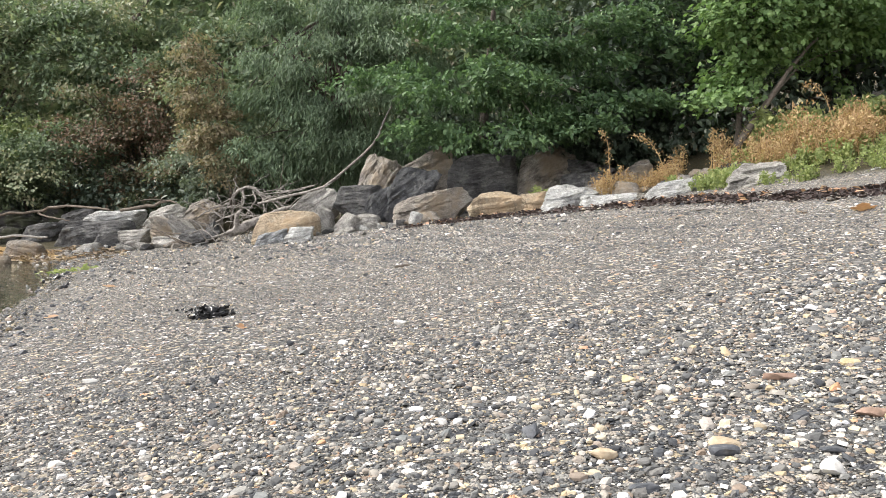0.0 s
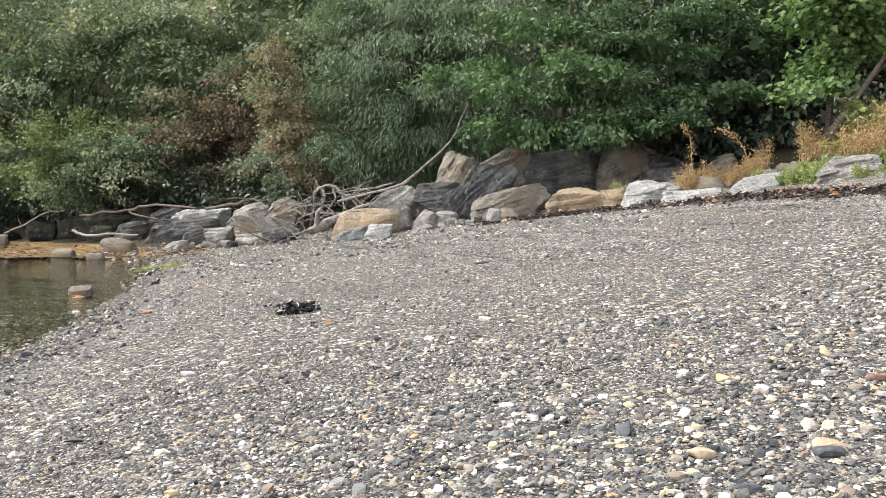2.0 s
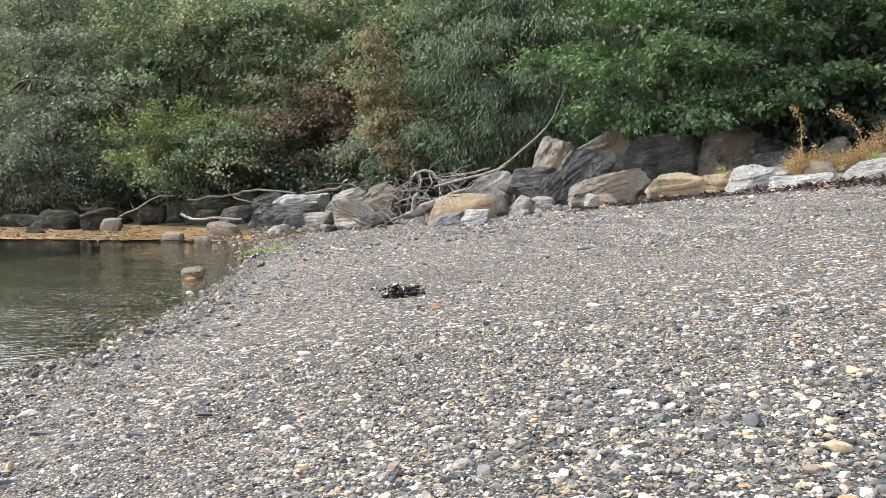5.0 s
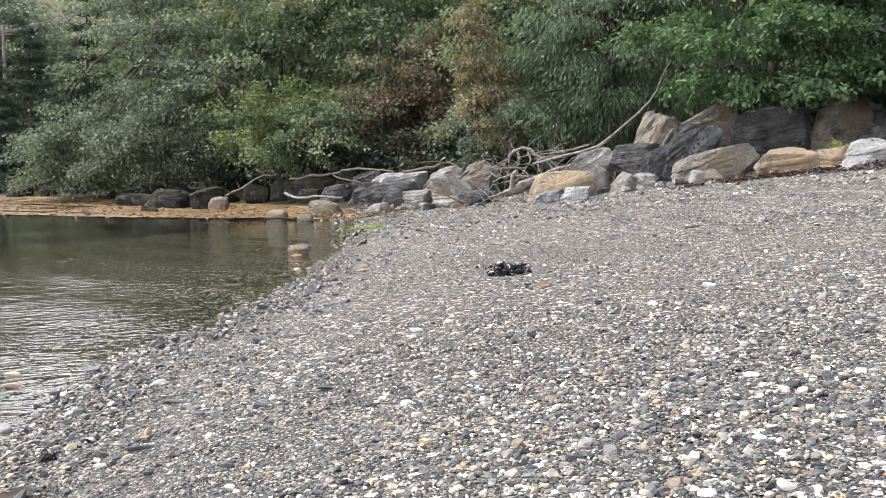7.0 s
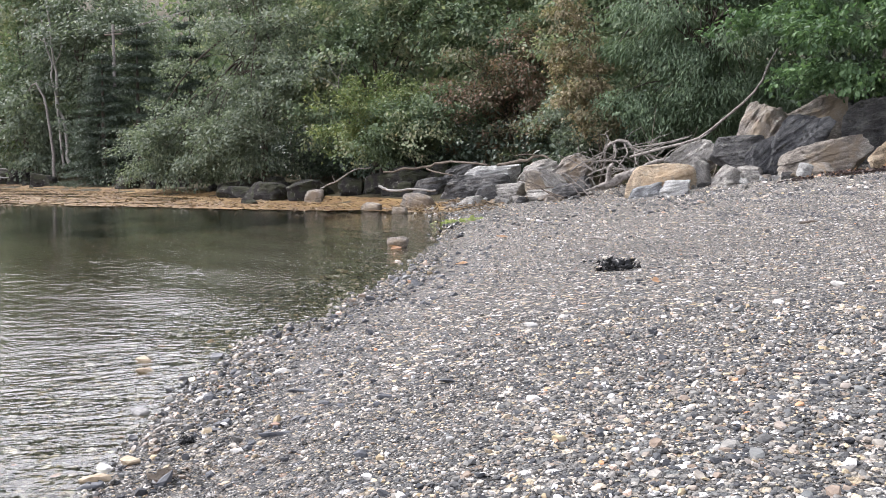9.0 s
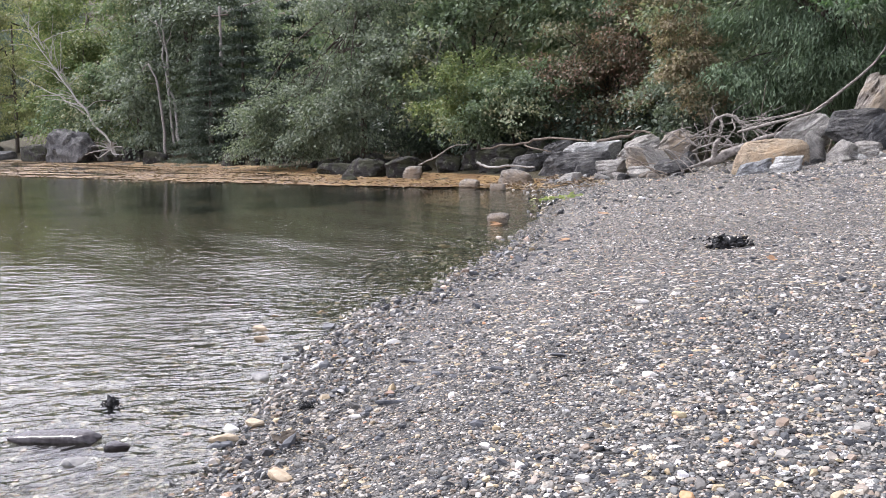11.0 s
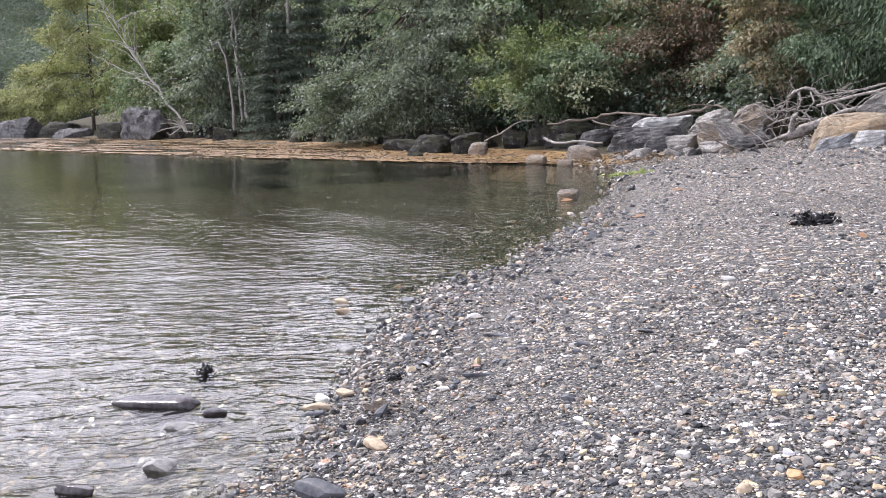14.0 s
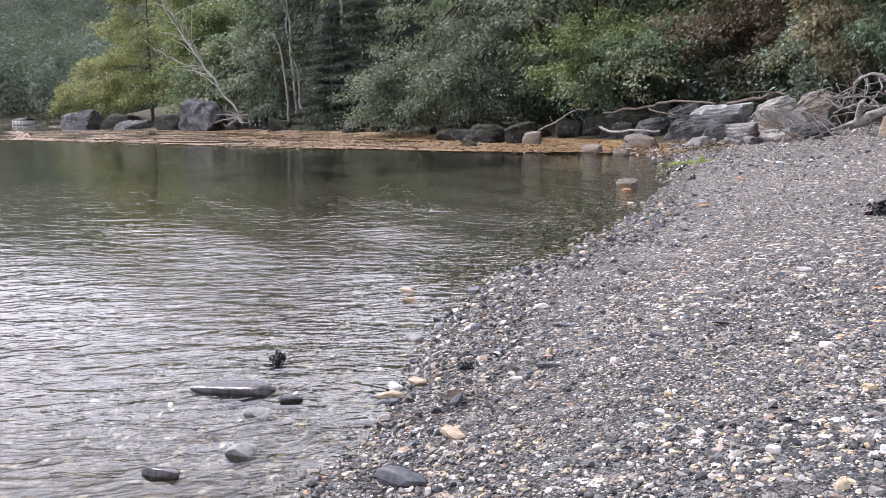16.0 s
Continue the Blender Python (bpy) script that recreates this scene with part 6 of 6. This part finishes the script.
WORDS = {"white": "smooth white quartz pebble on the gravel", "slate": "flat dark slate stone on the gravel", "tan": "rounded tan pebble on the gravel", "orange": "rounded orange pebble on the gravel",
         "brick": "flat brick-red stone on the gravel", "yellow": "rounded yellow pebble on the gravel", "grey": "smooth grey stone at the waterline", "wet": "flat wet dark stone in the shallows"}
for k, (kind, x, y, size, turn) in enumerate((
    ("slate", 0.212, 1.93, (0.052, 0.036, 0.03), 80), ("yellow", 0.51, 2.29, (0.03, 0.024, 0.02), 0), ("yellow", 1.06, 2.16, (0.04, 0.03, 0.022), 0), ("white", 0.72, 1.53, (0.042, 0.034, 0.03), 20),
    ("tan", 0.34, 1.74, (0.045, 0.034, 0.028), 0), ("orange", 0.29, 1.45, (0.034, 0.03, 0.03), 30), ("brick", 0.93, 1.79, (0.085, 0.05, 0.02), 10), ("brick", 0.86, 2.13, (0.065, 0.04, 0.02), 0),
    ("white", 0.0, 2.1, (0.028, 0.023, 0.018), 0), ("white", 0.04, 2.09, (0.027, 0.021, 0.017), 30), ("white", 0.57, 2.14, (0.04, 0.03, 0.022), 0), ("white", -0.185, 3.6, (0.05, 0.036, 0.022), 0),
    ("slate", 0.58, 1.68, (0.05, 0.042, 0.024), 0), ("slate", 0.38, 1.54, (0.055, 0.03, 0.018), 10), ("white", -0.99, 2.13, (0.034, 0.026, 0.02), 0),
    ("slate", 0.77, 1.62, (0.045, 0.03, 0.014), 0), ("tan", 0.59, 1.72, (0.05, 0.035, 0.022), 5), ("slate", -1.68, 1.86, (0.085, 0.03, 0.014), 35), ("white", -1.71, 1.72, (0.034, 0.022, 0.014), 0),
    ("slate", 0.45, 1.42, (0.06, 0.045, 0.016), 0), ("slate", -1.54, 1.02, (0.085, 0.045, 0.04), 20), ("wet", -2.355, 1.22, (0.19, 0.06, 0.055), 30), ("wet", -2.17, 1.265, (0.06, 0.04, 0.04), 20), ("wet", -2.03, 0.775, (0.07, 0.04, 0.03), 20),
    ("white", -2.02, 1.54, (0.04, 0.026, 0.02), 0), ("tan", -1.96, 1.47, (0.07, 0.035, 0.025), 40), ("slate", -1.93, 1.42, (0.06, 0.03, 0.02), 30), ("tan", -1.98, 1.60, (0.05, 0.03, 0.024), 20),
    ("tan", -1.605, 1.283, (0.05, 0.035, 0.03), 0), ("grey", -1.982, 0.962, (0.075, 0.05, 0.045), 0), ("grey", -2.165, 1.15, (0.075, 0.05, 0.03), 40), ("white", -0.17, 1.48, (0.024, 0.02, 0.017), 0), ("white", -0.20, 1.66, (0.025, 0.02, 0.018), 40),
    ("tan", -0.75, 1.28, (0.03, 0.024, 0.02), 0), ("orange", -0.68, 1.36, (0.026, 0.02, 0.02), 0), ("white", -1.2, 1.55, (0.026, 0.02, 0.016), 0), ("white", -0.9, 1.4, (0.024, 0.02, 0.018), 0),
    ("white", -1.32, 3.1, (0.045, 0.03, 0.022), 0), ("yellow", -0.82, 1.8, (0.03, 0.022, 0.018), 0), ("slate", -1.5, 2.2, (0.06, 0.02, 0.012), 30), ("slate", -1.35, 2.35, (0.05, 0.02, 0.012), 35), ("slate", -1.9, 2.3, (0.07, 0.03, 0.014), 35),
    ("brick", -1.75, 1.95, (0.03, 0.02, 0.014), 0), ("tan", -2.9, 2.6, (0.07, 0.05, 0.035), 0), ("tan", -2.75, 2.45, (0.06, 0.04, 0.03), 50), ("grey", -2.35, 2.0, (0.06, 0.04, 0.025), 0), ("white", -2.15, 2.55, (0.055, 0.035, 0.025), 0),
)):
    ob = piece("stone", rock_mesh("stone", size, 300 + k, 11, 0.03, 0.2, 3), STONE[kind])
    tagged(ob, WORDS[kind], "stone", "stones on the beach")
    ob.matrix_world = pose(x, y, max(lie(x, y), -0.3 * size[2]) + size[2] * 0.22, (k * 37) % 17 - 8, (k * 53) % 19 - 9, turn)

# the pebbles that the camera passes nearest, one by one
shapes = [rock_mesh("pebble", (1.0, 0.72, 0.5), 500 + k, 6, 0.01, 0.5, 2) for k in range(6)]
for me in shapes:
    me.materials.append(PEBBLE_SINGLE)
g = np.random.default_rng(55)
for k in range(300):
    x, y = g.uniform(-1.5, 0.95), g.uniform(0.95, 2.6)
    s = float(np.exp(g.normal() * 0.25) * (0.013 + 0.005 * (x > -0.3)))
    ob = new("pebble", shapes[k % 6])
    ob.parent = ground
    ob.matrix_basis = pose(x, y, lie(x, y) + 0.16 * s, g.uniform(-12, 12), g.uniform(-12, 12), g.uniform(0, 360)) @ Matrix.Scale(s, 4)


def tall_stalk(points, seed):
    """One tall dead weed stalk hung with dry seed heads."""
    g = np.random.default_rng(seed)
    line = smooth_line(points, 16)
    foot = line[0].copy()
    ob = tagged(new("weed_stalk"), "tall bent dry weed stalk with seed heads", "plant", "weeds on the bank")
    ob.location = foot
    v, q = tube(line - foot, [0.008, 0.006, 0.003], 5)
    piece("stem", mesh_from("stem", v, q), STRAW, ob)
    k = g.integers(5, 16, 110)
    at = line[k] - foot + g.normal(size=(110, 3)) * 0.03
    head = piece("seed_head", leaf_mesh("seed_head", at, g.normal(size=at.shape) - (0, 0, 0.5), g.normal(size=at.shape) + (0, 0, 0.7), g.uniform(0.02, 0.045, 110), "diamond"), STRAW, ob)
    tagged(head, kind="stuff")


tall_stalk([(5.3, 11.2, lie(5.3, 11.2)), (5.2, 11.2, 2.2), (5.05, 11.2, 2.6), (4.88, 11.2, 2.78), (4.76, 11.2, 2.76)], 1)
tall_stalk([(3.3, 12.4, lie(3.3, 12.4)), (3.15, 12.4, 1.9), (2.95, 12.4, 2.15), (2.75, 12.4, 2.2)], 2)
tall_stalk([(2.5, 12.6, lie(2.5, 12.6)), (2.45, 12.6, 1.8), (2.42, 12.6, 2.1), (2.3, 12.6, 2.3)], 3)
tall_stalk([(6.6, 11.4, lie(6.6, 11.4)), (6.55, 11.4, 2.4), (6.45, 11.4, 2.9), (6.3, 11.4, 3.05)], 4)
